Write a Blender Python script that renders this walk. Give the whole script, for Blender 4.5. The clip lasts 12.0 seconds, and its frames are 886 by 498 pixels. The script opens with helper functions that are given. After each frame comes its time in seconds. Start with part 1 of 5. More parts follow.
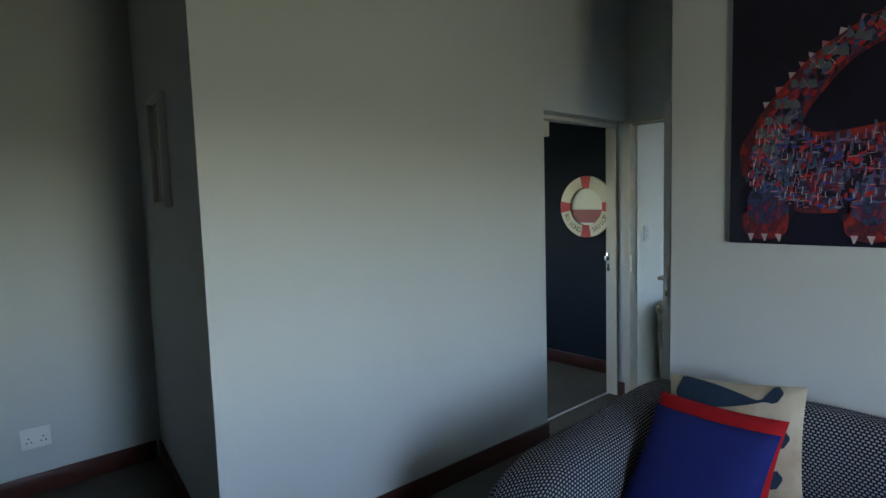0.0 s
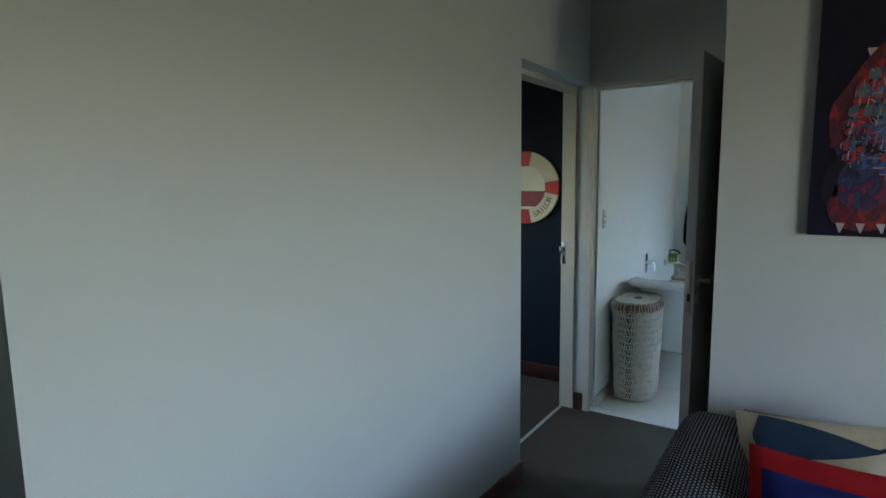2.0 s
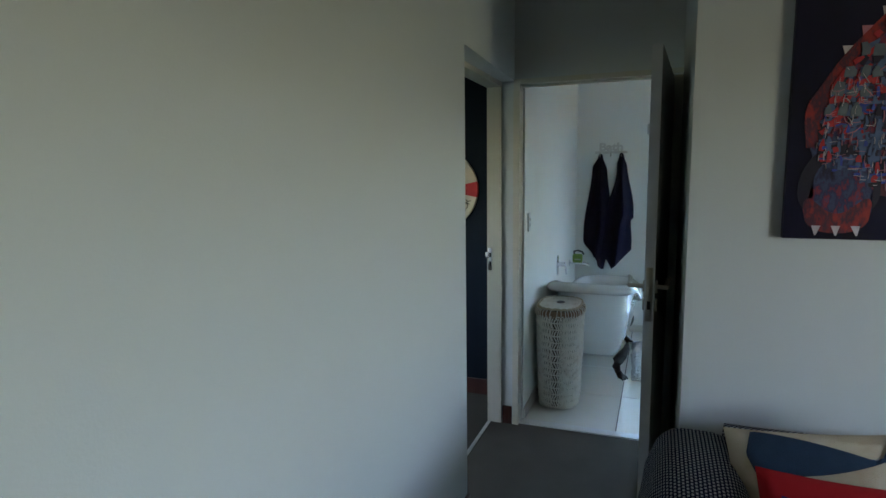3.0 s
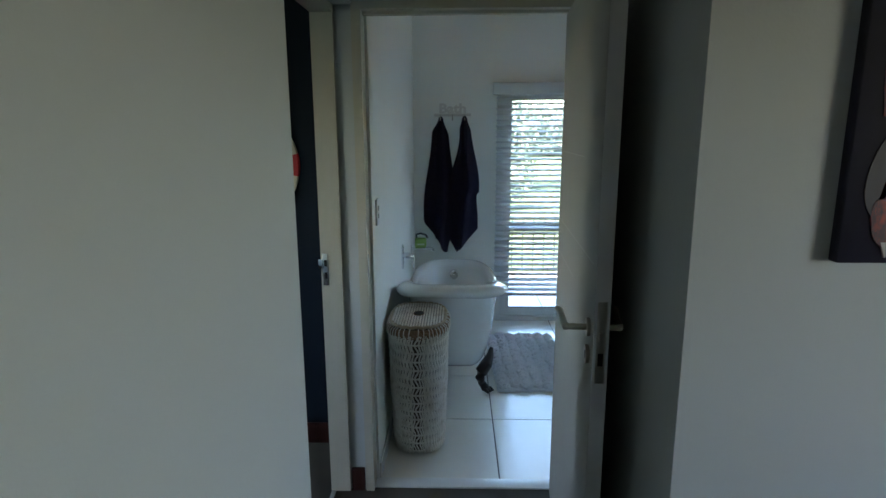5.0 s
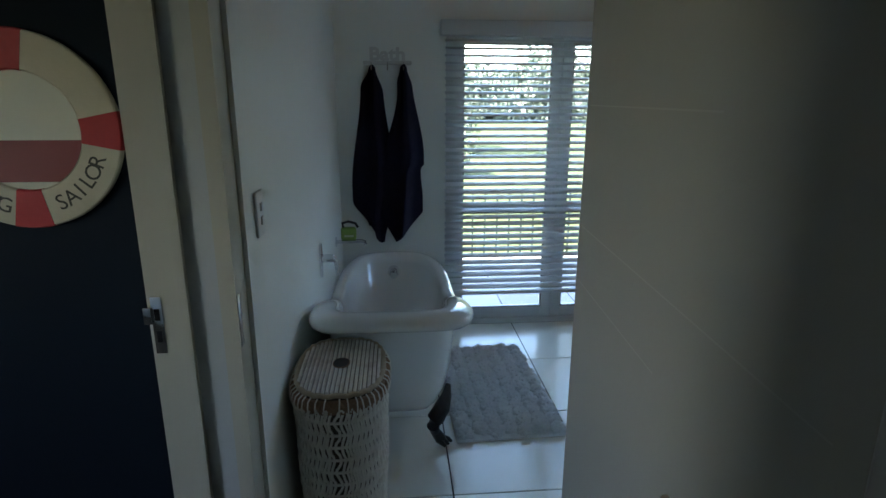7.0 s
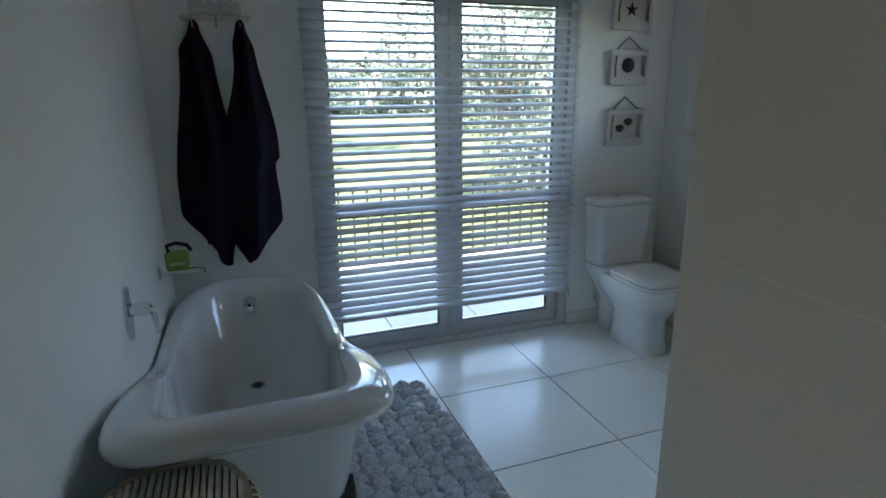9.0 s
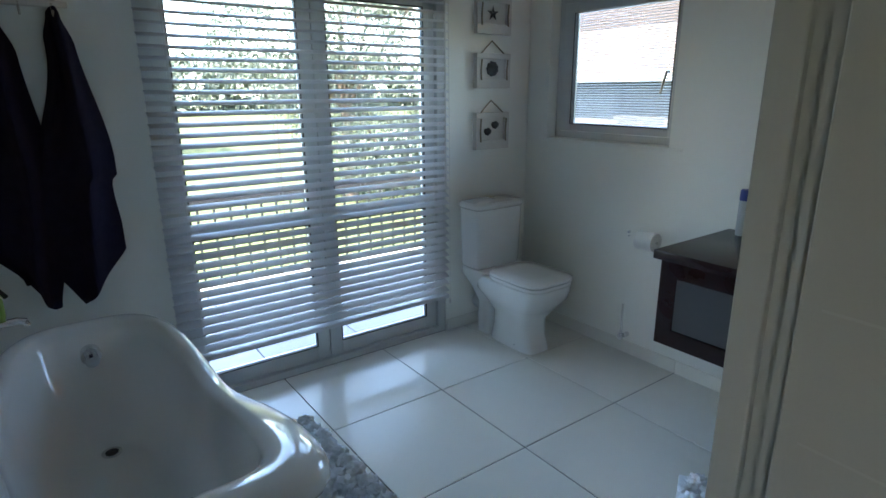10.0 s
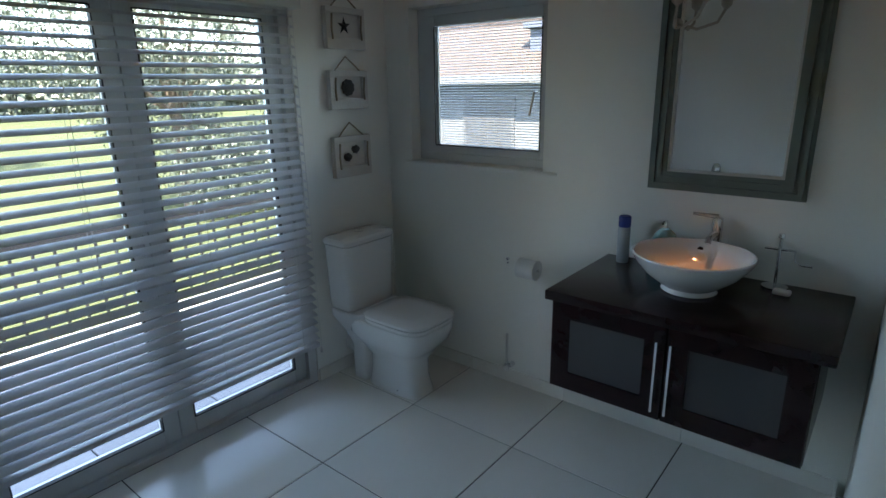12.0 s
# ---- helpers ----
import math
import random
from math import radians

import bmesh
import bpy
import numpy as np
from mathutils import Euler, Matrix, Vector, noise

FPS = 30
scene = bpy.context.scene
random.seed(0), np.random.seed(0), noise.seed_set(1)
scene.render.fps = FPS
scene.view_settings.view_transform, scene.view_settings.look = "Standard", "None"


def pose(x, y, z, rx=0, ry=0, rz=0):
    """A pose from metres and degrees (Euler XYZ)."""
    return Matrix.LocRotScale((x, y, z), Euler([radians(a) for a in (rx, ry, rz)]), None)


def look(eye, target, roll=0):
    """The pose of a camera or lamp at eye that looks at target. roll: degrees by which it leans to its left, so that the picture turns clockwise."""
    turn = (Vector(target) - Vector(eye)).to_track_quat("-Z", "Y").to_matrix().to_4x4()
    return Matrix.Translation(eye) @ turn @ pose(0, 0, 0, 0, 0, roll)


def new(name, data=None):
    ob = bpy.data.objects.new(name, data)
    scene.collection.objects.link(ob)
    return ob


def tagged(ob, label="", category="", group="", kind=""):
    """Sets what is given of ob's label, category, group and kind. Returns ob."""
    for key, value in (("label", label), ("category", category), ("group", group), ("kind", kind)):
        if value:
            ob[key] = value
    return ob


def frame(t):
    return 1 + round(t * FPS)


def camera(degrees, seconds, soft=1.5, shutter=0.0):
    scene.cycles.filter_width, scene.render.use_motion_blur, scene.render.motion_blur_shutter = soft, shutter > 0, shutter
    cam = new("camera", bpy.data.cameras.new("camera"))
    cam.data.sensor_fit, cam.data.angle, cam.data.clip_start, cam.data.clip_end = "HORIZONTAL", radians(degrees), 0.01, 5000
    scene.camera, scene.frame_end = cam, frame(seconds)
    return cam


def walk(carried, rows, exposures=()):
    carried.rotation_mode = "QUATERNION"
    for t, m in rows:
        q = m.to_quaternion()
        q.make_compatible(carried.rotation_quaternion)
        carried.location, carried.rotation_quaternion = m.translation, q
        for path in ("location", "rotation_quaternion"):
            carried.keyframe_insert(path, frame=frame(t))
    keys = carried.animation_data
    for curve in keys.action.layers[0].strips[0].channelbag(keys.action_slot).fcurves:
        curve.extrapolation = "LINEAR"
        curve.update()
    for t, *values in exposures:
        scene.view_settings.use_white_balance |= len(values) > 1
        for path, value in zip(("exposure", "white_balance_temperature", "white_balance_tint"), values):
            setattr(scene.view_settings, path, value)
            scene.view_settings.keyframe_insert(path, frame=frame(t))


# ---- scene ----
cam = camera(76.1, 12.0)
PATH = [
    (0, (0.437, -0.041, 1.597), (1.761, 1.447, 1.415), -1.7),
    (0.5, (0.552, 0.253, 1.55), (1.908, 1.708, 1.345), -1.5),
    (1, (0.646, 0.498, 1.537), (2.076, 1.877, 1.303), -1.2),
    (1.5, (0.745, 0.761, 1.556), (2.275, 2.024, 1.301), -0.9),
    (2, (0.804, 0.989, 1.574), (2.452, 2.093, 1.317), -0.8),
    (2.5, (0.833, 1.22, 1.587), (2.613, 2.096, 1.329), -0.7),
    (3, (0.972, 1.426, 1.576), (2.826, 2.13, 1.317), -0.7),
    (4.8, (1.882, 1.813, 1.619), (3.847, 1.894, 1.256), -0.0),
    (5, (1.984, 1.821, 1.617), (3.944, 1.874, 1.221), -0.2),
    (5.5, (2.251, 1.824, 1.576), (4.198, 1.825, 1.119), -0.5),
    (6, (2.524, 1.84, 1.58), (4.467, 1.777, 1.113), -0.4),
    (6.5, (2.797, 1.851, 1.564), (4.734, 1.723, 1.084), -0.2),
    (6.7, (2.898, 1.836, 1.568), (4.831, 1.699, 1.074), -0.1),
    (8.3, (3.628, 1.825, 1.496), (5.506, 1.42, 0.939), -0.2),
    (8.5, (3.701, 1.829, 1.461), (5.569, 1.356, 0.925), -0.5),
    (8.6, (3.74, 1.828, 1.467), (5.596, 1.32, 0.921), -0.3),
    (9, (3.869, 1.841, 1.446), (5.682, 1.189, 0.911), -0.6),
    (9.5, (4.005, 1.896, 1.456), (5.694, 0.971, 0.915), -0.4),
    (10, (4.123, 1.932, 1.465), (5.678, 0.797, 0.925), -0.3),
    (10.5, (4.211, 1.911, 1.472), (5.684, 0.67, 0.934), -0.3),
    (11, (4.287, 1.862, 1.496), (5.675, 0.528, 0.953), -0.6),
    (11.5, (4.358, 1.796, 1.529), (5.661, 0.38, 0.983), -0.7),
    (12, (4.44, 1.737, 1.592), (5.649, 0.245, 1.034), -1.0),
]
EXPOSURES = [(0.0, 5.2, 6350, 7.5), (3.0, 5.25, 6500, 7.5), (5.0, 4.9, 6500, 7.5), (6.5, 4.35, 6550, 8), (8.5, 4.05, 6650, 11), (9.5, 4.55, 6700, 12),
             (10.5, 4.12, 6700, 12.5), (12.0, 3.72, 6900, 13.5)]
walk(cam, [(t, look(eye, target, roll)) for t, eye, target, roll in PATH], EXPOSURES)

# ---- world, sun and added area lamps ----
world = bpy.data.worlds.new("sky")
scene.world = world
world.use_nodes = True
wn = world.node_tree
sky = wn.nodes.new("ShaderNodeTexSky")
sky.sky_type, sky.sun_disc = "NISHITA", False
sky.sun_elevation, sky.sun_rotation = radians(52), radians(-35)
bg = wn.nodes["Background"]
bg.inputs["Strength"].default_value = 0.15
wn.links.new(sky.outputs["Color"], bg.inputs["Color"])

sun = new("sun", bpy.data.lights.new("sun", "SUN"))
sun.data.energy, sun.data.angle, sun.data.color = 5.0, radians(0.5), (1.0, 0.95, 0.87)
sun.matrix_world = look((-2.2, 3.2, 5.0), (0, 0, 0))


def area_light(name, eye, target, w, h, power, color):
    lamp = new(name, bpy.data.lights.new(name, "AREA"))
    lamp.data.shape, lamp.data.size, lamp.data.size_y = "RECTANGLE", w, h
    lamp.data.energy, lamp.data.color = power, color
    lamp.matrix_world = look(eye, target)
    return lamp


# lamp added out of view, standing in for daylight from the south side
area_light("living_fill_light", (1.37, -1.55, 1.45), (2.85, 0.55, 0.95), 0.86, 1.08, 0.48, (1.0, 0.82, 0.66))
# fill lamp added out of view for the navy wall and life ring
area_light("bedroom_fill_light", (2.4, 5.14, 1.55), (4.6, 2.8, 1.6), 0.7, 0.8, 0.03, (1.0, 0.95, 0.92))


# ---- materials ----
def mat(name, color, rough=0.6, metal=0.0, var=0.06, scale=6.0, bump=0.0, bscale=60.0, fine=0.0, spec=0.5, coat=0.0,
        stain=None, stain_amount=0.0, stain_scale=1.5, rnd=0.0):
    m = bpy.data.materials.new(name)
    m.use_nodes = True
    n, l = m.node_tree.nodes, m.node_tree.links
    b = n["Principled BSDF"]
    b.inputs["Roughness"].default_value, b.inputs["Metallic"].default_value = rough, metal
    b.inputs["Specular IOR Level"].default_value, b.inputs["Coat Weight"].default_value = spec, coat
    co = n.new("ShaderNodeTexCoord")
    mul = None
    big = n.new("ShaderNodeTexNoise")
    big.inputs["Scale"].default_value, big.inputs["Detail"].default_value = scale, 4
    l.new(co.outputs["Object"], big.inputs["Vector"])
    small = n.new("ShaderNodeTexNoise")
    small.inputs["Scale"].default_value, small.inputs["Detail"].default_value = bscale, 3
    l.new(co.outputs["Object"], small.inputs["Vector"])
    mix = n.new("ShaderNodeMix")
    mix.data_type = "RGBA"
    mix.inputs["A"].default_value = (*[max(0, c * (1 - var)) for c in color], 1)
    mix.inputs["B"].default_value = (*[min(1, c * (1 + var)) for c in color], 1)
    l.new(big.outputs["Fac"], mix.inputs["Factor"])
    out = mix.outputs["Result"]
    if fine:
        g = n.new("ShaderNodeMix")
        g.data_type, g.blend_type = "RGBA", "OVERLAY"
        g.inputs["Factor"].default_value = fine
        l.new(out, g.inputs["A"])
        l.new(small.outputs["Fac"], g.inputs["B"])
        out = g.outputs["Result"]
    if stain is not None:
        sn = n.new("ShaderNodeTexNoise")
        sn.inputs["Scale"].default_value, sn.inputs["Detail"].default_value = stain_scale, 6
        l.new(co.outputs["Object"], sn.inputs["Vector"])
        ramp = n.new("ShaderNodeValToRGB")
        ramp.color_ramp.elements[0].position, ramp.color_ramp.elements[1].position = 0.52, 0.72
        ramp.color_ramp.elements[1].color = (stain_amount, stain_amount, stain_amount, 1)
        l.new(sn.outputs["Fac"], ramp.inputs["Fac"])
        g = n.new("ShaderNodeMix")
        g.data_type = "RGBA"
        l.new(ramp.outputs["Color"], g.inputs["Factor"])
        l.new(out, g.inputs["A"])
        g.inputs["B"].default_value = (*stain, 1)
        out = g.outputs["Result"]
    if rnd:
        info = n.new("ShaderNodeObjectInfo")
        hsv = n.new("ShaderNodeHueSaturation")
        mr = n.new("ShaderNodeMapRange")
        mr.inputs["To Min"].default_value, mr.inputs["To Max"].default_value = 1 - rnd, 1 + rnd
        l.new(info.outputs["Random"], mr.inputs["Value"])
        l.new(mr.outputs["Result"], hsv.inputs["Value"])
        l.new(out, hsv.inputs["Color"])
        out = hsv.outputs["Color"]
    l.new(out, b.inputs["Base Color"])
    if bump:
        bp = n.new("ShaderNodeBump")
        bp.inputs["Strength"].default_value, bp.inputs["Distance"].default_value = bump, 0.01
        l.new(small.outputs["Fac"], bp.inputs["Height"])
        l.new(bp.outputs["Normal"], b.inputs["Normal"])
    return m


def glass_mat(name, color=(1, 1, 1), rough=0.0):
    m = bpy.data.materials.new(name)
    m.use_nodes = True
    n, l = m.node_tree.nodes, m.node_tree.links
    n.remove(n["Principled BSDF"])
    tr, gl, mx, fr = n.new("ShaderNodeBsdfTransparent"), n.new("ShaderNodeBsdfGlossy"), n.new("ShaderNodeMixShader"), n.new("ShaderNodeFresnel")
    tr.inputs["Color"].default_value = (*color, 1)
    gl.inputs["Roughness"].default_value = rough
    fr.inputs["IOR"].default_value = 1.45
    l.new(fr.outputs["Fac"], mx.inputs["Fac"])
    l.new(tr.outputs["BSDF"], mx.inputs[1])
    l.new(gl.outputs["BSDF"], mx.inputs[2])
    l.new(mx.outputs["Shader"], n["Material Output"].inputs["Surface"])
    return m


M_WALL = mat("grey_paint", (0.485, 0.515, 0.52), 0.55, var=0.03, scale=1.3, bump=0.06, bscale=140, stain=(0.42, 0.455, 0.45), stain_amount=0.2)
M_BATHWALL = mat("white_paint", (0.835, 0.85, 0.80), 0.5, var=0.02, scale=1.2, bump=0.05, bscale=140, stain=(0.74, 0.755, 0.70), stain_amount=0.25)
M_NAVY = mat("navy_paint", (0.008, 0.013, 0.0205), 0.7, spec=0.12, var=0.12, scale=1.5, bump=0.05, bscale=140)
M_CEIL = mat("ceiling_paint", (0.78, 0.78, 0.77), 0.7, var=0.02, bump=0.04, bscale=120)
M_CARPET = mat("carpet", (0.105, 0.1, 0.085), 0.95, var=0.18, scale=5, bump=0.9, bscale=420, fine=0.6, spec=0.1, stain=(0.075, 0.072, 0.062), stain_amount=0.5, stain_scale=2.2)
M_SKIRT = mat("mahogany_skirting", (0.055, 0.016, 0.012), 0.35, var=0.35, scale=9, bump=0.1, bscale=40)
M_CREAM = mat("cream_gloss_paint", (0.51, 0.49, 0.415), 0.5, var=0.04, scale=3, spec=0.3, bump=0.03, bscale=60, stain=(0.5, 0.47, 0.38), stain_amount=0.3)
M_DOOR = mat("white_door_paint", (0.36, 0.36, 0.335), 0.6, var=0.03, scale=2.5, spec=0.25, bump=0.03, bscale=90)
# darker, greyer copy of the frame's cream: shade on the hinge side as colour
M_CREAM_SHADED = mat("shaded_cream_paint", (0.36, 0.365, 0.345), 0.5, var=0.05, scale=3, spec=0.3, bump=0.04, bscale=70)
M_DOOREDGE = mat("grey_door_edge", (0.48, 0.49, 0.50), 0.5, var=0.05, scale=4)
M_GROUT = mat("dark_grout", (0.05, 0.05, 0.05), 0.9, var=0.2, scale=20)
M_TILE = mat("floor_tile", (0.79, 0.785, 0.73), 0.19, var=0.05, scale=3.0, bump=0.015, bscale=14, spec=0.55, stain=(0.71, 0.70, 0.64), stain_amount=0.35, stain_scale=2.5, rnd=0.035)
M_PORC = mat("white_ceramic", (0.80, 0.81, 0.80), 0.08, var=0.01, scale=2, coat=0.3)
M_ENAMEL = mat("bath_enamel", (0.80, 0.81, 0.80), 0.10, var=0.015, scale=2.5, coat=0.4)
M_CHROME = mat("chrome", (0.75, 0.76, 0.78), 0.12, 1.0, var=0.03, scale=10)
M_STEEL = mat("brushed_steel", (0.45, 0.42, 0.36), 0.3, 1.0, var=0.06, scale=12)
M_ALU = mat("white_aluminium", (0.60, 0.62, 0.62), 0.35, var=0.03, scale=4)
M_RUBBER = mat("black_rubber", (0.012, 0.012, 0.014), 0.6)
M_SLAT = mat("blind_slat", (0.64, 0.66, 0.69), 0.38, var=0.03, scale=5, rnd=0.04)
M_GLASS = glass_mat("clear_glass", (0.95, 0.97, 0.96))
M_WENGE = mat("dark_wood", (0.015, 0.006, 0.0065), 0.25, var=0.4, scale=7, bump=0.05, bscale=50, coat=0.03, spec=0.3)
M_FROST = mat("frosted_glass", (0.055, 0.056, 0.058), 0.35, var=0.06, scale=3)
M_MIRROR = mat("mirror_silver", (0.86, 0.88, 0.87), 0.015, 1.0, var=0.01, scale=2)
M_SAGE = mat("sage_paint", (0.15, 0.185, 0.165), 0.5, var=0.2, scale=14, bump=0.15, bscale=70, stain=(0.24, 0.26, 0.23), stain_amount=0.4, stain_scale=8)
M_PLASTIC = mat("white_plastic", (0.72, 0.73, 0.72), 0.4, var=0.02)
M_BLACK = mat("black_iron", (0.010, 0.010, 0.011), 0.35, var=0.2, scale=20, bump=0.1, bscale=60)
M_TOWEL = mat("navy_towel", (0.020, 0.020, 0.042), 0.95, var=0.3, scale=30, bump=0.8, bscale=500, spec=0.1)
M_WHITEWOOD = mat("whitewashed_wood", (0.66, 0.65, 0.61), 0.65, var=0.08, scale=14, bump=0.2, bscale=60)


# ---- mesh helpers ----
def box(bm, x0, x1, y0, y1, z0, z1, r=0.0, seg=2):
    m = Matrix.Translation(((x0 + x1) / 2, (y0 + y1) / 2, (z0 + z1) / 2)) @ Matrix.Diagonal((abs(x1 - x0), abs(y1 - y0), abs(z1 - z0), 1))
    vs = bmesh.ops.create_cube(bm, size=1, matrix=m)["verts"]
    if r:
        es = list({e for v in vs for e in v.link_edges})
        bmesh.ops.bevel(bm, geom=es, offset=r, segments=seg, profile=0.5, affect="EDGES")
    return bm


def B(*a, **k):
    return box(bmesh.new(), *a, **k)


def prism(bm, pts, z0, z1):
    lo = [bm.verts.new((x, y, z0)) for x, y in pts]
    hi = [bm.verts.new((x, y, z1)) for x, y in pts]
    n = len(pts)
    for i in range(n):
        bm.faces.new((lo[i], lo[(i + 1) % n], hi[(i + 1) % n], hi[i]))
    bm.faces.new(hi)
    bm.faces.new(lo[::-1])
    bmesh.ops.recalc_face_normals(bm, faces=bm.faces)
    return bm


def loft(bm, rings, close_start=True, close_end=True, cyclic=True):
    vs = [[bm.verts.new(p) for p in ring] for ring in rings]
    n = len(rings[0])
    for a, b in zip(vs, vs[1:]):
        for i in range(n if cyclic else n - 1):
            j = (i + 1) % n
            try:
                bm.faces.new((a[i], a[j], b[j], b[i]))
            except ValueError:
                pass
    if close_start and cyclic:
        bm.faces.new(vs[0][::-1])
    if close_end and cyclic:
        bm.faces.new(vs[-1])
    return bm


def fix(bm):
    bmesh.ops.recalc_face_normals(bm, faces=bm.faces)
    return bm


def tube(bm, path, r, n=8, closed=False):
    path = [Vector(p) for p in path]
    rings, m = [], len(path)
    up = Vector((0, 0, 1))
    for i, p in enumerate(path):
        a = path[i - 1] if (i > 0 or closed) else p
        b = path[(i + 1) % m] if (i < m - 1 or closed) else p
        d = (b - a).normalized()
        if abs(d.dot(up)) > 0.95:
            up = Vector((1, 0, 0)) if abs(d.x) < 0.9 else Vector((0, 1, 0))
        s = d.cross(up).normalized()
        u = s.cross(d).normalized()
        rr = r[i] if isinstance(r, (list, tuple)) else r
        rings.append([p + s * math.cos(2 * math.pi * k / n) * rr + u * math.sin(2 * math.pi * k / n) * rr for k in range(n)])
    if closed:
        rings.append(rings[0])
        return loft(bm, rings, False, False)
    return loft(bm, rings)


def lathe(bm, prof, n=24, at=(0, 0, 0), sx=1.0, sy=1.0):
    rings = [[(at[0] + r * sx * math.cos(2 * math.pi * k / n), at[1] + r * sy * math.sin(2 * math.pi * k / n), at[2] + z) for k in range(n)] for r, z in prof]
    return loft(bm, rings)


def cyl(bm, a, b, r, n=16):
    return tube(bm, [a, b], r, n)


def mesh_of(name, bm, material, smooth=True):
    fix(bm)
    me = bpy.data.meshes.new(name)
    bm.to_mesh(me)
    bm.free()
    me.materials.append(material)
    if smooth:
        for p in me.polygons:
            p.use_smooth = True
        me.set_sharp_from_angle(angle=radians(38))
    return me


def solid(name, bm, material, label="", category="", group="", kind="", smooth=True):
    return tagged(new(name, mesh_of(name, bm, material, smooth)), label, category, group, kind)


def thing(name, at, label, category, group="", rz=0.0):
    ob = new(name)
    ob.empty_display_size = 0.05
    ob.matrix_world = pose(*at, 0, 0, rz)
    return tagged(ob, label, category, group)


def part(name, bm, material, parent, label="", smooth=True):
    ob = new(name, mesh_of(name, bm, material, smooth))
    ob.parent = parent
    if label:
        ob["label"] = label
    return ob


def piece(name, me, parent, m):
    ob = new(name, me)
    ob.parent = parent
    ob.matrix_basis = m
    return ob


def text_mesh(name, words, size, depth, material, bold=0.0):
    cu = bpy.data.curves.new(name, "FONT")
    cu.body, cu.size, cu.extrude, cu.align_x, cu.align_y = words, size, depth, "CENTER", "CENTER"
    cu.resolution_u, cu.offset = 3, bold
    tmp = bpy.data.objects.new(name, cu)
    scene.collection.objects.link(tmp)
    me = bpy.data.meshes.new_from_object(tmp.evaluated_get(bpy.context.evaluated_depsgraph_get()))
    bpy.data.objects.remove(tmp)
    me.materials.clear()
    me.materials.append(material)
    return me


# ---- the setting ----
H = 3.0
S = "structure"
# living room
solid("floor", B(-3.0, 4.40, -3.0, 2.40, -0.1, 0.0), M_CARPET, "dark grey-brown short-pile carpet", "floor", kind=S, smooth=False)
bm = prism(bmesh.new(), [(1.33, 2.24), (3.31, 2.207), (3.31, 2.39), (1.33, 2.39)], 0, H)
prism(bm, [(3.31, 2.207), (4.34, 2.24), (4.34, 2.39), (3.31, 2.39)], 2.12, H)
solid("wall_north", bm, M_WALL, "smooth light grey painted plaster wall", "wall", kind=S, smooth=False)
solid("wall_alcove_side", prism(bmesh.new(), [(1.205, 2.24), (1.33, 2.24), (1.33, 2.393), (1.51, 3.80), (1.39, 3.80)], 0, H), M_WALL, "light grey painted wall at the alcove", "wall", kind=S, smooth=False)
solid("wall_alcove_back", B(-3.0, 1.51, 3.80, 3.92, 0, H), M_WALL, "light grey painted wall behind the alcove", "wall", kind=S, smooth=False)
bm = B(-3.12, -3.0, -3.0, 3.92, 0, H)
solid("wall_west", bm, M_WALL, "light grey painted wall", "wall", kind=S, smooth=False)
# unseen wall; its opening is assumed, placed to suit the added lamp
bm = B(-3.12, 0.92, -1.72, -1.6, 0, H)
box(bm, 1.82, 3.19, -1.72, -1.6, 0, H)
box(bm, 0.92, 1.82, -1.72, -1.6, 2.0, H)
box(bm, 0.92, 1.82, -1.72, -1.6, 0, 0.9)
solid("wall_south", bm, M_WALL, "light grey painted wall", "wall", kind=S, smooth=False)
bm = B(3.19, 3.31, -3.0, 1.20, 0, H)
box(bm, 3.19, 4.34, 1.20, 1.32, 0, H)
solid("wall_painting", bm, M_WALL, "light grey painted wall behind the sofa", "wall", kind=S, smooth=False)
# slab runs past the bedroom wall: unseen overhang added to block the sun
solid("ceiling", B(-3.12, 7.1, -3.12, 6.9, H, H + 0.15), M_CEIL, "plain white painted ceiling with an added sun-blocking overhang", "ceiling", kind=S, smooth=False)
# navy bedroom
solid("wall_navy", B(4.75, 4.87, 2.39, 5.2, 0, H), M_NAVY, "deep navy painted bedroom wall", "wall", kind=S, smooth=False)
# unseen wall; its window opening is made up to let light in
bm = B(1.51, 2.0, 5.2, 5.32, 0, H)
box(bm, 2.8, 4.87, 5.2, 5.32, 0, H)
box(bm, 2.0, 2.8, 5.2, 5.32, 0, 1.1)
box(bm, 2.0, 2.8, 5.2, 5.32, 2.0, H)
box(bm, 1.39, 1.51, 3.92, 5.32, 0, H)
solid("wall_bedroom", bm, M_WALL, "light grey painted bedroom wall", "wall", kind=S, smooth=False)
solid("alcove_floor", B(-3.0, 1.45, 2.40, 3.80, -0.1, 0.0), M_CARPET, "dark grey-brown carpet in the alcove", "floor", kind=S, smooth=False)
solid("bedroom_floor", B(1.45, 4.75, 2.40, 5.2, -0.1, 0.0), M_CARPET, "dark grey-brown carpet in the bedroom", "floor", kind=S, smooth=False)
# bathroom shell
bm = B(4.34, 4.395, -0.80, 1.295, 0, H)
box(bm, 4.34, 4.395, 1.295, 2.24, 2.13, H)
box(bm, 4.34, 4.42, 2.245, 2.39, 0, H)
solid("wall_bath_west", bm, M_WALL, "grey painted wall round the bathroom door", "wall", kind=S, smooth=False)
bm = B(4.395, 4.40, -0.684, 1.295, 0, H)
box(bm, 4.395, 4.40, 1.295, 2.195, 2.131, H)
solid("wall_bath_west_inner", bm, M_BATHWALL, "white painted bathroom wall", "wall", kind=S, smooth=False)
